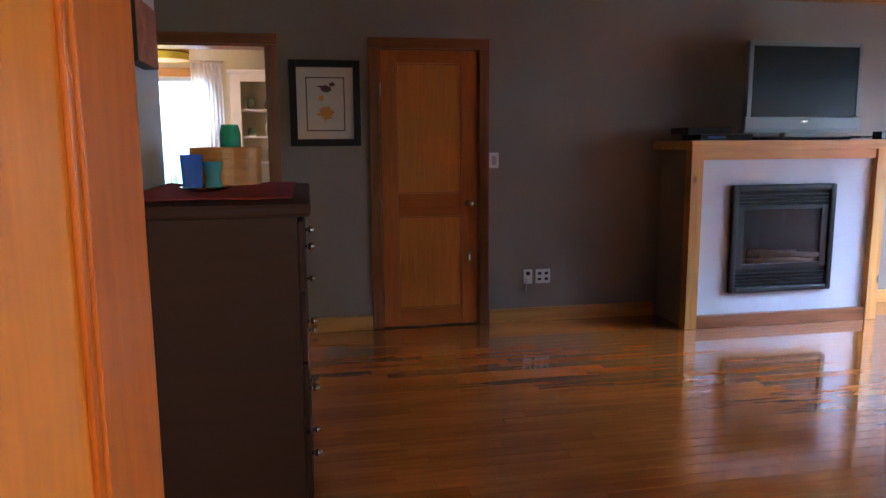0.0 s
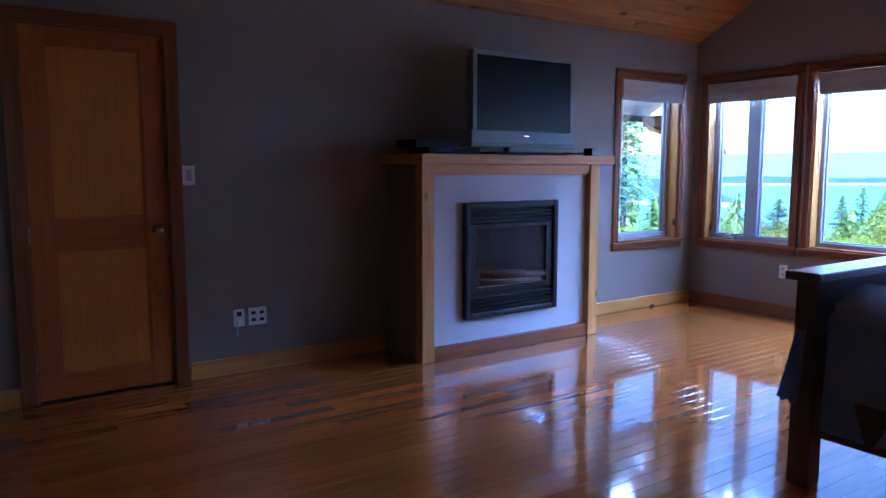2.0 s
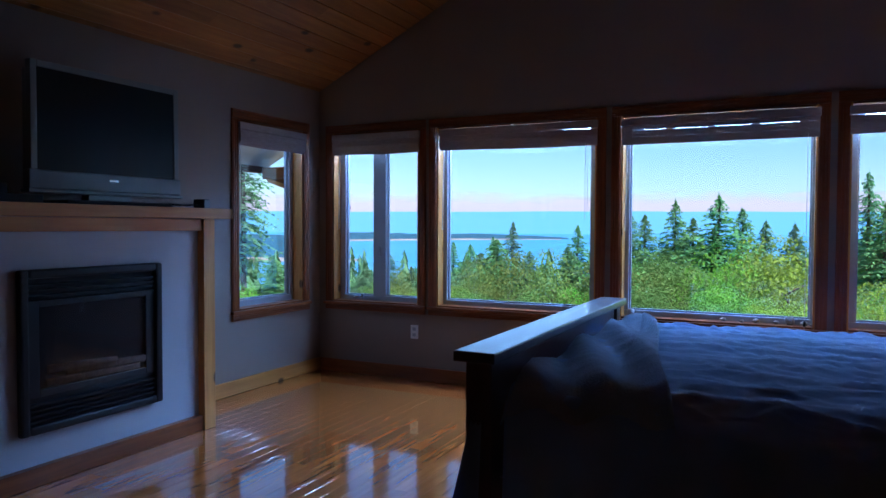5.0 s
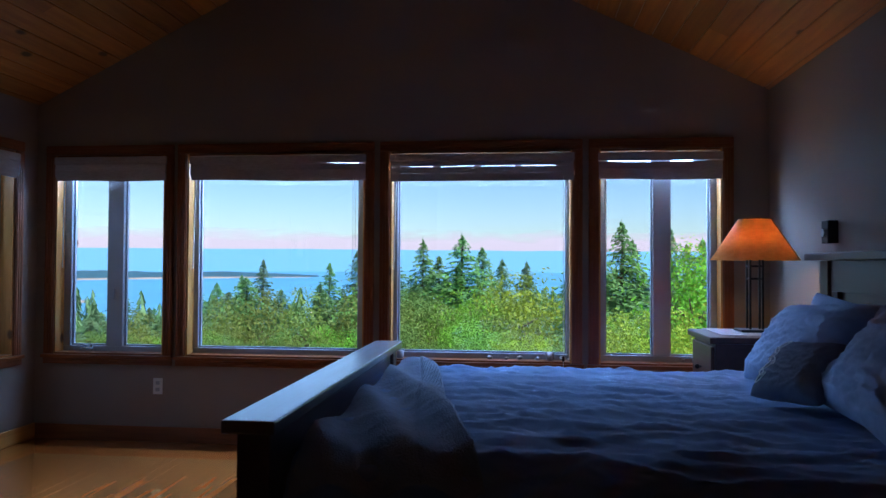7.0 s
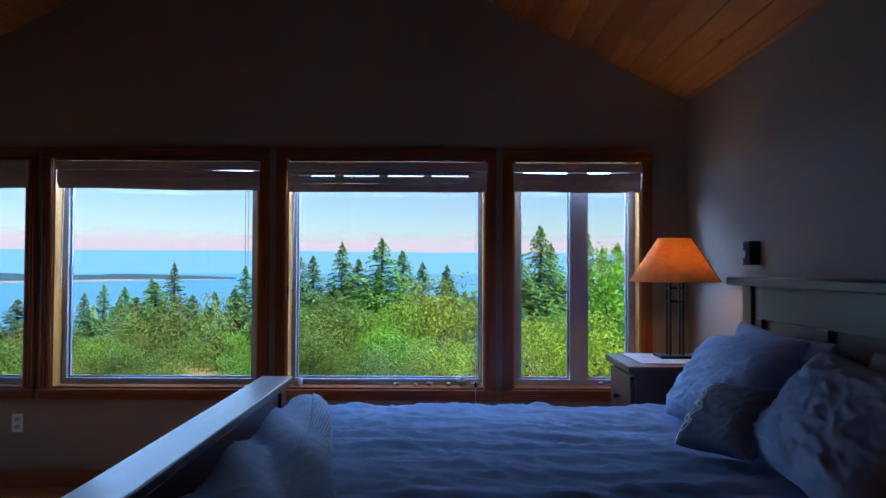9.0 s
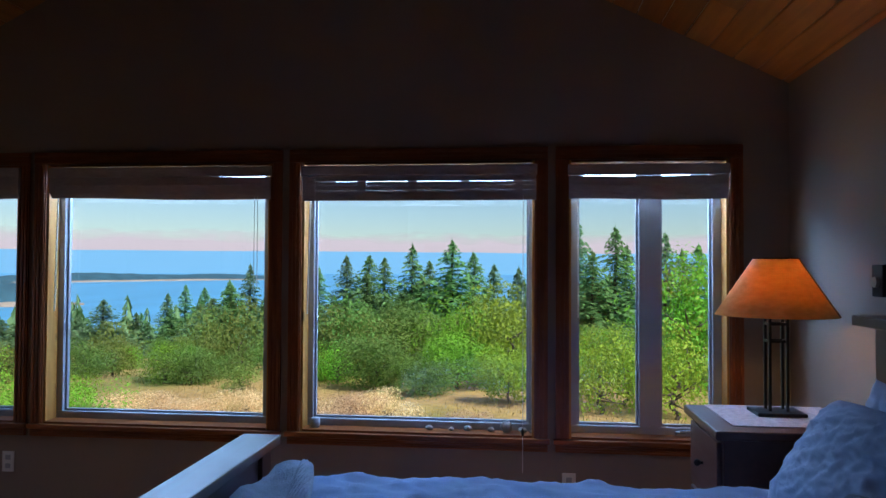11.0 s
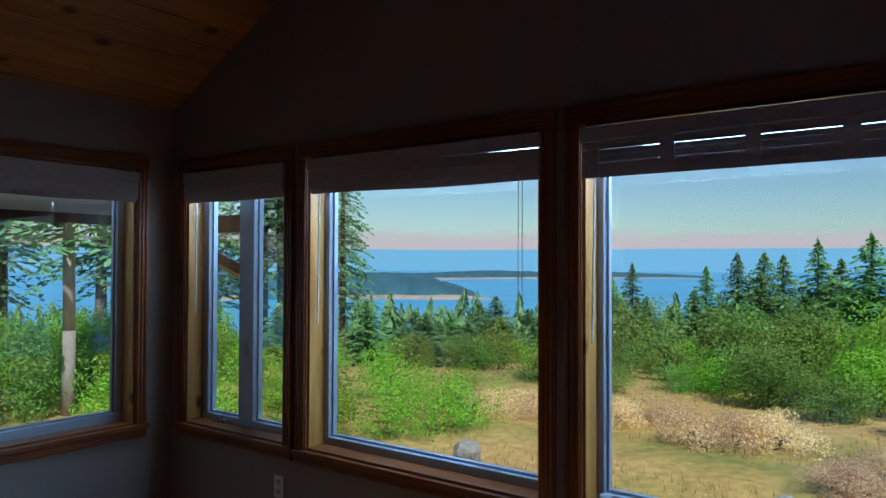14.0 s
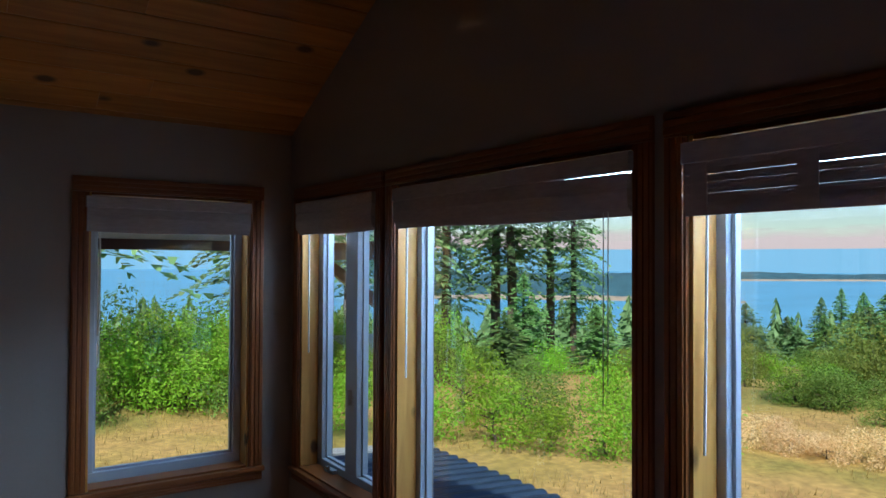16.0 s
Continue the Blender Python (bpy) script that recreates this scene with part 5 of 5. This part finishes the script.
for p, q in zip(rows, rows[1:]):
    bm.faces.new((p[0], q[0], q[1], p[1]))
solid("cloud_bank", bm, cloud_material(), "low pinkish cloud bank along the horizon", "cloud", "structure")


def flat_mesh(name, verts, faces, material):
    me = bpy.data.meshes.new(name)
    me.from_pydata(verts, [], faces)
    me.materials.append(material)
    return me


def conifer_crown(name, seed, h, r, base, material, n=260, droop=0.35, gap=0.1, thick=1.0):
    """Whorled limbs with many hanging sprays, uneven in length, with gaps."""
    g = random.Random(seed)
    V, F = [], []
    for k in range(n):
        f = base + (1 - base) * (k / n) ** 0.82
        if g.random() < gap:
            continue
        z0, a = h * f, g.uniform(0, 2 * math.pi)
        L = (r * (1 - f) ** 0.95 * g.uniform(0.5, 1.18)) + 0.05
        tip = 0.35 + 0.65 * min(1, (1 - f) * 2.2)
        dx, dy = math.cos(a), math.sin(a)
        m = max(4, int(L * 3.8))
        for i in range(m):
            s = (i + g.random()) / m
            px, py, pz = dx * L * s, dy * L * s, z0 + L * (0.18 * s - droop * s * s) + g.uniform(-0.05, 0.05)
            for side in (-1, 1):
                w = tip * (0.16 + 0.36 * (1 - s) * min(1, L / 2))
                ang = a + side * g.uniform(0.5, 1.2)
                ex, ey = px + math.cos(ang) * w, py + math.sin(ang) * w
                ez = pz - g.uniform(0.02, 0.22)
                t = tip * thick * (0.08 + 0.06 * g.random())
                b = len(V)
                V += [(px - dx * t, py - dy * t, pz), (px + dx * t, py + dy * t, pz - 0.03), (ex + dx * t * 0.5, ey + dy * t * 0.5, ez), (ex - dx * t * 0.3, ey - dy * t * 0.3, ez + 0.03)]
                F.append((b, b + 1, b + 2, b + 3))
    b = len(V)
    V += [(0.06, 0, h * 0.96), (-0.05, 0.05, h * 0.96), (0, 0, h * 1.03)]
    F.append((b, b + 1, b + 2))
    return flat_mesh(name, V, F, material)


def leaf_crown(name, seed, w, h, n, leaf, material, lobes=9, z0=0.0):
    """Leaves on uneven lobes; each leaf a small folded blade."""
    g = random.Random(seed)
    blobs = [(g.uniform(-0.32, 0.32) * w, g.uniform(-0.32, 0.32) * w, z0 + h * (0.12 + 0.62 * g.random() ** 1.2), g.uniform(0.16, 0.28)) for _ in range(lobes)]
    V, F = [], []
    for _ in range(n):
        bx, by, bz, br = g.choice(blobs)
        d = Vector((g.gauss(0, 1), g.gauss(0, 1), g.gauss(0.25, 0.9))).normalized()
        q = br * (0.55 + 0.5 * g.random() ** 0.5)
        p = Vector((bx + d.x * q * w, by + d.y * q * w, max(z0 + 0.02, bz + d.z * q * h)))
        nrm = (d + Vector((g.gauss(0, 0.5), g.gauss(0, 0.5), g.gauss(0.5, 0.5)))).normalized()
        s = nrm.orthogonal().normalized()
        s.rotate(Matrix.Rotation(g.uniform(0, 6.28), 3, nrm))
        t = nrm.cross(s)
        k = leaf * g.uniform(0.6, 1.3)
        b = len(V)
        V += [p - s * k, p + t * k * 0.45 + nrm * k * 0.15, p + s * k, p - t * k * 0.45 + nrm * k * 0.15]
        F += [(b, b + 1, b + 2), (b, b + 2, b + 3)]
    return flat_mesh(name, V, F, material)


def trunk_mesh(name, h, r0, r1, material, limbs=0, seed=0, spread=1.0, bend=0.2):
    g = random.Random(seed)
    bm = bmesh.new()
    pts = [Vector((bend * noise.noise(Vector((k * 0.7, seed, 0))), bend * noise.noise(Vector((k * 0.7, seed, 9))), h * k / 6)) for k in range(7)]
    for k in range(6):
        tube(bm, pts[k], pts[k + 1], r0 + (r1 - r0) * k / 6, r0 + (r1 - r0) * (k + 1) / 6, n=10)
    for k in range(limbs):
        f = g.uniform(0.35, 0.95)
        a, L = g.uniform(0, 6.28), spread * g.uniform(0.5, 1)
        p = pts[0].lerp(pts[6], f)
        tube(bm, p, p + Vector((math.cos(a) * L, math.sin(a) * L, L * g.uniform(-0.1, 0.7))), r1 * 0.5 + 0.012, 0.008, n=6)
    return mesh_of(name, bm, material, True)


FIRLEAF = leafy("fir_needles", (0.125, 0.23, 0.085), (0.27, 0.43, 0.18), 0.15)
PALEFIR = leafy("young_fir_needles", (0.11, 0.22, 0.06), (0.28, 0.46, 0.14), 0.2)
BRIGHT = leafy("bright_green_leaves", (0.22, 0.42, 0.03), (0.38, 0.62, 0.06), 0.36)
MIDGREEN = leafy("mid_green_leaves", (0.15, 0.27, 0.05), (0.27, 0.43, 0.10), 0.36)
OLIVE = leafy("olive_madrone_leaves", (0.18, 0.25, 0.045), (0.34, 0.40, 0.09), 0.34)
YELLOW = leafy("yellow_green_leaves", (0.26, 0.36, 0.02), (0.48, 0.58, 0.06), 0.3)
STRAW = leafy("dry_straw_blossom", (0.72, 0.48, 0.25), (0.95, 0.74, 0.47), 0.35)


def plant(name, label, category, trunk, crown, at, scale, turn, group):
    e = thing(name, label, category, at, group)
    e.rotation_euler, e.scale = (0, 0, turn), scale
    for nm, me in (("trunk", trunk), ("crown", crown)):
        if me:
            o = new(nm, me)
            o.parent = e
    return e


rng = random.Random(21)
CON = [(trunk_mesh("trunk", 9.6, 0.16, 0.02, BARK, 0, k, bend=0.1), conifer_crown("crown", 40 + k, 10, 2.7 + 0.3 * k, 0.06, (FIRLEAF, PALEFIR, FIRLEAF, PALEFIR)[k], 330, 0.26 + 0.05 * k, 0.05, 1.25)) for k in range(4)]


def conifer(x, y, top, wide=1.0):
    z = ground_z(x, y) - 0.1
    h = max(2.0, top - z)
    t, c = CON[rng.randrange(4)]
    s = h / 10
    w = 1.12 * wide * (0.62 + 0.45 * s) * rng.uniform(0.9, 1.2)
    plant("fir_tree", "dense green fir tree on the slope", "tree", t, c, (x, y, z), (w, w, s), rng.uniform(0, 6.28), "firs on the slope")


# row of firs across the slope: place and height of the tip
for x, y, top in ((60.2, 17.3, 1.4), (53, 13.2, 2.3), (51.4, 11.2, 2.3), (55.5, 10.9, 2.2), (46, 7.4, 2.9), (52.1, 7.1, 1.9), (44.3, 4.8, 3.1), (50.4, 3.9, 2.5), (52.4, 2.6, 1.7), (47.4, 0.9, 1.5),
                  (53.8, 20.7, 1.6), (62.5, 25.9, 0.3), (66.2, 29.8, -0.5), (70, 33.5, -0.4), (73.7, 37.2, -1.4), (40.3, -2.2, 3.9), (36.3, -2.5, 2.3), (38.1, -3.8, 3.5), (44, -5.2, 2.8), (41.7, -6.9, 3.4), (45.4, -8.6, 2.6), (43.3, -9, 2.8)):
    conifer(x, y, top)
for k in range(100):     # fill behind and below
    a = radians(rng.uniform(-26, 40))
    r = rng.uniform(40, 85)
    x, y = 4 + r * math.cos(a), 1 + r * math.sin(a)
    conifer(x, y, 1.0 - 0.04 * (r - 45) - 0.11 * max(0, y - 8) + rng.uniform(-1.8, 0.6), 1.15)
for k in range(46):     # dense small firs of the far slope
    a = radians(rng.uniform(20, 78))
    r = rng.uniform(75, 150)
    x, y = 4 + r * math.cos(a), 2 + r * math.sin(a)
    conifer(x, y, 1.5 - math.tan(radians(5.2)) * r + rng.uniform(-1.5, 1.6))

# tall firs at the edge of the clearing
TALL = [(trunk_mesh("trunk", 22, 0.36, 0.10, BARK, 10, 60 + k, 1.8), conifer_crown("crown", 70 + k, 24, 5.2, 0.14 + 0.05 * k, FIRLEAF, 520, 0.42, 0.16, 1.5)) for k in range(3)]
for i, (x, y, s, w) in enumerate(((32.5, 29.0, 0.72, 0.55), (29.0, 30.0, 1.0, 0.8), (31.5, 34.5, 1.05, 0.9), (26.2, 32.0, 0.95, 0.8), (23.6, 31.5, 1.0, 0.75), (20.7, 42.7, 1.0, 0.9), (17.5, 38.6, 0.95, 0.85), (27.5, 38.0, 1.1, 0.9), (34.5, 33.0, 1.0, 0.8), (24.5, 36.0, 1.1, 0.9), (22.0, 35.0, 1.0, 0.85))):
    z = ground_z(x, y) - 0.2
    t, c = TALL[i % 3]
    plant("tall_fir", "tall old fir with a bare lower trunk", "tree", t, c, (x, y, z), (w, w, s), i * 1.3, "tall firs by the clearing")
# bare pale trunks near the north window
PT = trunk_mesh("trunk", 14, 0.17, 0.12, PALEBARK, 0, 91, bend=0.05)
PC = conifer_crown("crown", 92, 15, 4.2, 0.30, FIRLEAF, 200, 0.6, 0.15, 1.4)
for x, y, tn in ((13.2, 20.2, 0.4), (7.8, 22.0, 2.2)):
    plant("pale_trunk_fir", "fir with a straight pale trunk and drooping boughs", "tree", PT, PC, (x, y, ground_z(x, y) - 0.1), (1, 1, 1), tn, "pale trunk firs")

# young firs and broadleaf trees
for x, y, top in ((26, 25.6, 1.3), (24, 24.5, -0.3), (29, 24, -0.2), (31, 22, -0.8)):
    conifer(x, y, top, 0.9)
BROAD = [(trunk_mesh("trunk", 0.9, 0.05, 0.02, BARK, 9, 100 + k, 0.7), leaf_crown("crown", 110 + k, 2.4, 2.2, 2300, 0.052, mat, 20, 0.0)) for k, mat in enumerate((BRIGHT, MIDGREEN, OLIVE, YELLOW, MIDGREEN, BRIGHT))]
LARGE = [(trunk_mesh("trunk", 1.8, 0.10, 0.03, BARK, 12, 150 + k, 1.2), leaf_crown("crown", 160 + k, 4.2, 3.8, 5600, 0.088, mat, 22, 0.1)) for k, mat in enumerate((OLIVE, MIDGREEN, BRIGHT, YELLOW, OLIVE, MIDGREEN))]
STRAWB = [(trunk_mesh("trunk", 0.5, 0.03, 0.012, BARK, 8, 120 + k, 0.4), leaf_crown("crown", 130 + k, 2.2, 1.3, 3200, 0.038, STRAW, 12, 0.02)) for k in range(2)]


def shrub(x, y, s, kind, name="shrub", label="dense green shrub in the thicket", cat="shrub", group="green shrubs", tall=1.0, bank=None):
    t, c = (bank or BROAD)[kind]
    plant(name, label, cat, t, c, (x, y, ground_z(x, y) - 0.08), (s, s, s * tall), rng.uniform(0, 6.28), group)


for x, y, s, k in ((15.9, 13.0, 0.75, 0), (16.6, 12.0, 0.8, 5), (17.4, 11.2, 0.75, 0), (18.3, 10.7, 0.7, 5), (15.3, 14.3, 0.9, 0), (14.2, 15.6, 0.95, 5), (17.0, 14.0, 0.85, 1), (18.5, 13.0, 0.8, 0), (19.6, 12.2, 0.7, 5), (13.0, 17.0, 1.0, 0), (16.0, 16.5, 1.0, 5), (18.0, 16.2, 0.95, 1), (20.2, 15.0, 0.9, 0)):
    shrub(x, y, s, k, label="bright green shrub at the edge of the lawn")
for k in range(26):      # near edge of the thicket beyond the north lawn
    a = radians(rng.uniform(58, 96))
    r = rng.uniform(18.5, 22.5)
    x, y = 4 + r * math.cos(a), 3 + r * math.sin(a)
    shrub(x, y, rng.uniform(0.8, 1.25), rng.choice((0, 5, 1, 5, 0, 4)), tall=rng.uniform(0.85, 1.2))
for k in range(84):      # thicket north and north-east of the lawn
    a = radians(rng.uniform(38, 100))
    r = rng.uniform(23, 38)
    x, y = 4 + r * math.cos(a), 3 + r * math.sin(a)
    shrub(x, y, rng.uniform(0.9, 1.4) * (1.15 if x < 14 else 0.95) * (0.5 if a < radians(51) else 1), rng.choice((0, 0, 1, 1, 4, 5)), tall=rng.uniform(0.8, 1.2))
for k in range(62):      # broad crowns below the firs to the east
    a = radians(rng.uniform(-22, 38))
    r = rng.uniform(27, 42)
    x, y = 4 + r * math.cos(a), 3 + r * math.sin(a)
    shrub(x, y, rng.uniform(0.6, 0.95) * (1.0 if y < 9 else 0.55), rng.choice((0, 1, 4, 5, 0, 2)), "broadleaf_tree", "broad leafy tree beyond the meadow", "tree", "leafy trees", rng.uniform(0.75, 1.0), LARGE)
for k in range(46):      # green edge behind the dry shrubs
    a = radians(rng.uniform(-20, 26))
    r = rng.uniform(21.5, 26)
    x, y = 4 + r * math.cos(a), 3 + r * math.sin(a)
    shrub(x, y, rng.uniform(0.5, 0.85), rng.choice((1, 4, 0, 2, 5)), tall=rng.uniform(0.7, 1.0))
for x, y, s, k in ((27.9, -4.9, 1.9, 5), (29.0, -6.4, 1.9, 5), (22.3, -1.3, 1.0, 3), (22.0, -3.2, 1.1, 3), (23.5, -2.2, 1.0, 3), (27.5, 1.2, 1.5, 3), (28.6, 6.8, 1.3, 1), (30.0, 10.0, 1.25, 2), (31.0, 12.3, 1.3, 2), (29.5, 3.5, 1.25, 0), (33.5, 15.0, 1.2, 2), (30.5, 17.5, 1.0, 2)):
    shrub(x, y, s, k, "broadleaf_tree", "broad leafy tree beyond the meadow", "tree", "leafy trees", 1.25)
for x, y, s, k, tall in ((29.7, 7.0, 0.85, 0, 0.9), (31.0, 5.4, 0.8, 4, 0.85), (25.9, 5.6, 0.62, 1, 0.85), (23.6, 1.2, 0.48, 3, 1.1), (26.3, 2.9, 0.66, 2, 0.8), (24.8, 3.9, 0.5, 1, 0.7), (17.6, 0.6, 0.30, 3, 0.8), (18.4, -0.4, 0.32, 3, 0.8)):
    shrub(x, y, s, k, "broadleaf_tree", "broad leafy tree at the edge of the meadow", "tree", "leafy trees", tall, LARGE)
for x, y, s in ((21.2, 8.2, 0.75), (20.0, 5.9, 0.8), (20.6, 4.3, 0.8), (20.2, 5.0, 0.7), (21.0, 5.2, 0.75), (17.8, 2.4, 0.7), (18.3, 2.9, 0.6), (20.0, 11.0, 0.7), (20.5, 10.0, 0.7), (19.5, 12.2, 0.65), (20.6, 9.2, 0.6), (22.0, 7.2, 0.7), (19.2, 2.2, 0.65), (20.9, 13.0, 0.6)):
    shrub(x, y, s, rng.randrange(2), "dry_shrub", "dry straw-coloured blossoming shrub", "shrub", "dry shrubs", 1.0, STRAWB)

# woods of the far slope: many small ragged firs, too far to count
g = random.Random(31)
V, F = [], []
for k in range(2000):
    a, r = radians(g.uniform(-32, 104)), 70 + 180 * g.random() ** 1.5
    x, y = 4 + r * math.cos(a), 3 + r * math.sin(a)
    h, w, z = g.uniform(3.2, 6.8), g.uniform(1.5, 2.5), ground_z(x, y) - 0.2
    for tier in range(9):
        f = tier / 9
        for i in range(6):
            an, dr = g.uniform(0, 6.28), w * (1 - f) * g.uniform(0.6, 1.15) + 0.12
            b = len(V)
            c0, s0, c1, s1 = math.cos(an), math.sin(an), math.cos(an + 0.75), math.sin(an + 0.75)
            V += [(x + g.uniform(-0.2, 0.2) * w * (1 - f), y + g.uniform(-0.2, 0.2) * w * (1 - f), z + h * min(1, f + g.uniform(0.12, 0.24))), (x + c0 * dr, y + s0 * dr, z + h * f + g.uniform(-0.35, 0.35)), (x + c1 * dr * 0.8, y + s1 * dr * 0.8, z + h * f + g.uniform(-0.35, 0.35))]
            F.append((b, b + 1, b + 2))
fw_ob = new("far_woods", flat_mesh("far_woods", V, F, FIRLEAF))
tagged(fw_ob, "woods of small firs on the far slope", "woods", kind="stuff")

# boulders on the lawn
for x, y, r in ((16.0, 9.3, 0.29), (16.6, 3.4, 0.19), (18.6, 1.9, 0.13)):
    bm = bmesh.new()
    bmesh.ops.create_icosphere(bm, subdivisions=3, radius=r)
    for v in bm.verts:
        v.co *= 1 + 0.35 * noise.noise(v.co * 3 / r * 0.4 + Vector((x, 0, 0))) + 0.1 * noise.noise(v.co * 9 / r * 0.4)
        v.co.z *= 0.9
    solid("boulder", bm, ROCK, "rough grey boulder on the dry grass", "boulder", group="boulders", at=(x, y, ground_z(x, y) + r * 0.55))

# grass blades over the clearing
g = random.Random(77)
V, F = [], []
for k in range(26000):
    a, r = radians(g.uniform(-25, 95)), g.uniform(11, 30)
    x, y = 4 + r * math.cos(a), 3 + r * math.sin(a)
    if noise.noise(Vector((x * 0.35, y * 0.35, 7))) < -0.12:
        continue
    z = ground_z(x, y)
    h, w, an = g.uniform(0.05, 0.22), g.uniform(0.008, 0.02), g.uniform(0, 6.28)
    b = len(V)
    V += [(x - w * math.cos(an), y - w * math.sin(an), z - 0.02), (x + w * math.cos(an), y + w * math.sin(an), z - 0.02), (x + g.uniform(-0.08, 0.08), y + g.uniform(-0.08, 0.08), z + h)]
    F.append((b, b + 1, b + 2))
gr = new("dry_grass", flat_mesh("dry_grass", V, F, leafy("straw_grass", (0.42, 0.32, 0.10), (0.70, 0.55, 0.24), 0.3)))
tagged(gr, "thin dry grass over the clearing", "grass", kind="stuff")

# corrugated porch roof under the east windows
RX0, RX1, RY0, RY1, RZ0, RZ1 = E + OUT + 0.01, 9.05, -3.0, 7.5, -0.11, -0.30
bm = bmesh.new()
rows = []
n = 62 * 6
for i in range(n + 1):
    y = RY0 + (RY1 - RY0) * i / n
    h = (0, 0.004, 0.026, 0.03, 0.026, 0.004)[i % 6]
    rows.append([bm.verts.new((x, y, z + h)) for x, z in ((RX0, RZ0), (RX1, RZ1))])
for p, q in zip(rows, rows[1:]):
    bm.faces.new((p[0], q[0], q[1], p[1]))
bmesh.ops.solidify(bm, geom=bm.faces[:], thickness=0.006)
pr = thing("porch_roof", "ribbed blue metal porch roof below the windows", "roof", kind="structure")
part("sheet", bm, METALROOF, pr)
bm = tube(bmesh.new(), (RX0, RY1 + 0.03, RZ0 + 0.02), (RX1, RY1 + 0.03, RZ1 + 0.02), 0.06, n=10)
part("rake_cap", bm, plain("pale_metal_flashing", (0.55, 0.56, 0.56), 0.4, 0.5, var=0.06), pr)
part("eave_beam", boxes((RX1 - 0.15, RX1 - 0.05, RY0, RY1, RZ1 - 0.2, RZ1 - 0.015)), FIR["y"], pr)
for y in (-2.8, 0.7, 4.0, 7.2):
    part("porch_post", boxes((RX1 - 0.16, RX1 - 0.04, y - 0.06, y + 0.06, -2.6, RZ1 - 0.201)), FIR["z"], pr)

# small shed in the thicket
shed = thing("garden_shed", "small grey shed with a corrugated roof in the thicket", "shed", (16.6, 22.0, ground_z(16.6, 22.0) - 0.3))
part("wall", boxes((-1.1, 1.1, -0.9, 0.9, -0.1, 1.4)), plain("weathered_boards", (0.20, 0.17, 0.14), 0.9, var=0.3, stretch=(6, 6, 1)), shed)
bm = bmesh.new()
rows = []
for i in range(49):
    x = -1.3 + 2.6 * i / 48
    rows.append([bm.verts.new((x, y, z + 0.02 * (i % 2))) for y, z in ((-1.2, 1.38), (1.2, 2.0))])
for p, q in zip(rows, rows[1:]):
    bm.faces.new((p[0], q[0], q[1], p[1]))
bmesh.ops.solidify(bm, geom=bm.faces[:], thickness=0.02)
part("roof", bm, plain("galvanised_sheet", (0.40, 0.42, 0.44), 0.45, 0.6, var=0.15), shed)

# ---- floor boards, last ----
rng = random.Random(42)
BW = 0.0826
lengths = (0.45, 0.62, 0.8, 0.95, 1.15, 1.4)
def board_mesh(L):
    bm = bmesh.new()
    e = 0.0012
    ring = [(0, -0.0215), (0, -e), (e, 0), (BW - 0.0008 - e, 0), (BW - 0.0008, -e), (BW - 0.0008, -0.0215)]
    pa = [bm.verts.new((0, y, z)) for y, z in ring]
    pb = [bm.verts.new((L - 0.0008, y, z)) for y, z in ring]
    for i in range(6):
        bm.faces.new((pa[i], pa[(i + 1) % 6], pb[(i + 1) % 6], pb[i]))
    bm.faces.new(pa[::-1]), bm.faces.new(pb)
    return bm
shared = {L: mesh_of("board", board_mesh(L), OAK) for L in lengths}
rest = bmesh.new()
count = 0
y = S - 0.15
while y < N + 0.05:
    x = WEST - rng.uniform(0, 0.8)
    while x < E:
        L = rng.choice(lengths)
        near = 0.2 < x < 4.6 and 1.9 < y < 4.75
        if near and count < 300:
            ob = new("board", shared[L])
            ob.parent, ob.location = floor, (x, y, 0)
            count += 1
        else:
            x1 = min(x + L, E + 0.05)
            box(rest, x, x1 - 0.0008, y, y + BW - 0.0008, -0.0215, 0.0)
        x += L
    y += BW
tagged(part("remaining_boards", rest, OAKREST, floor), kind="stuff")
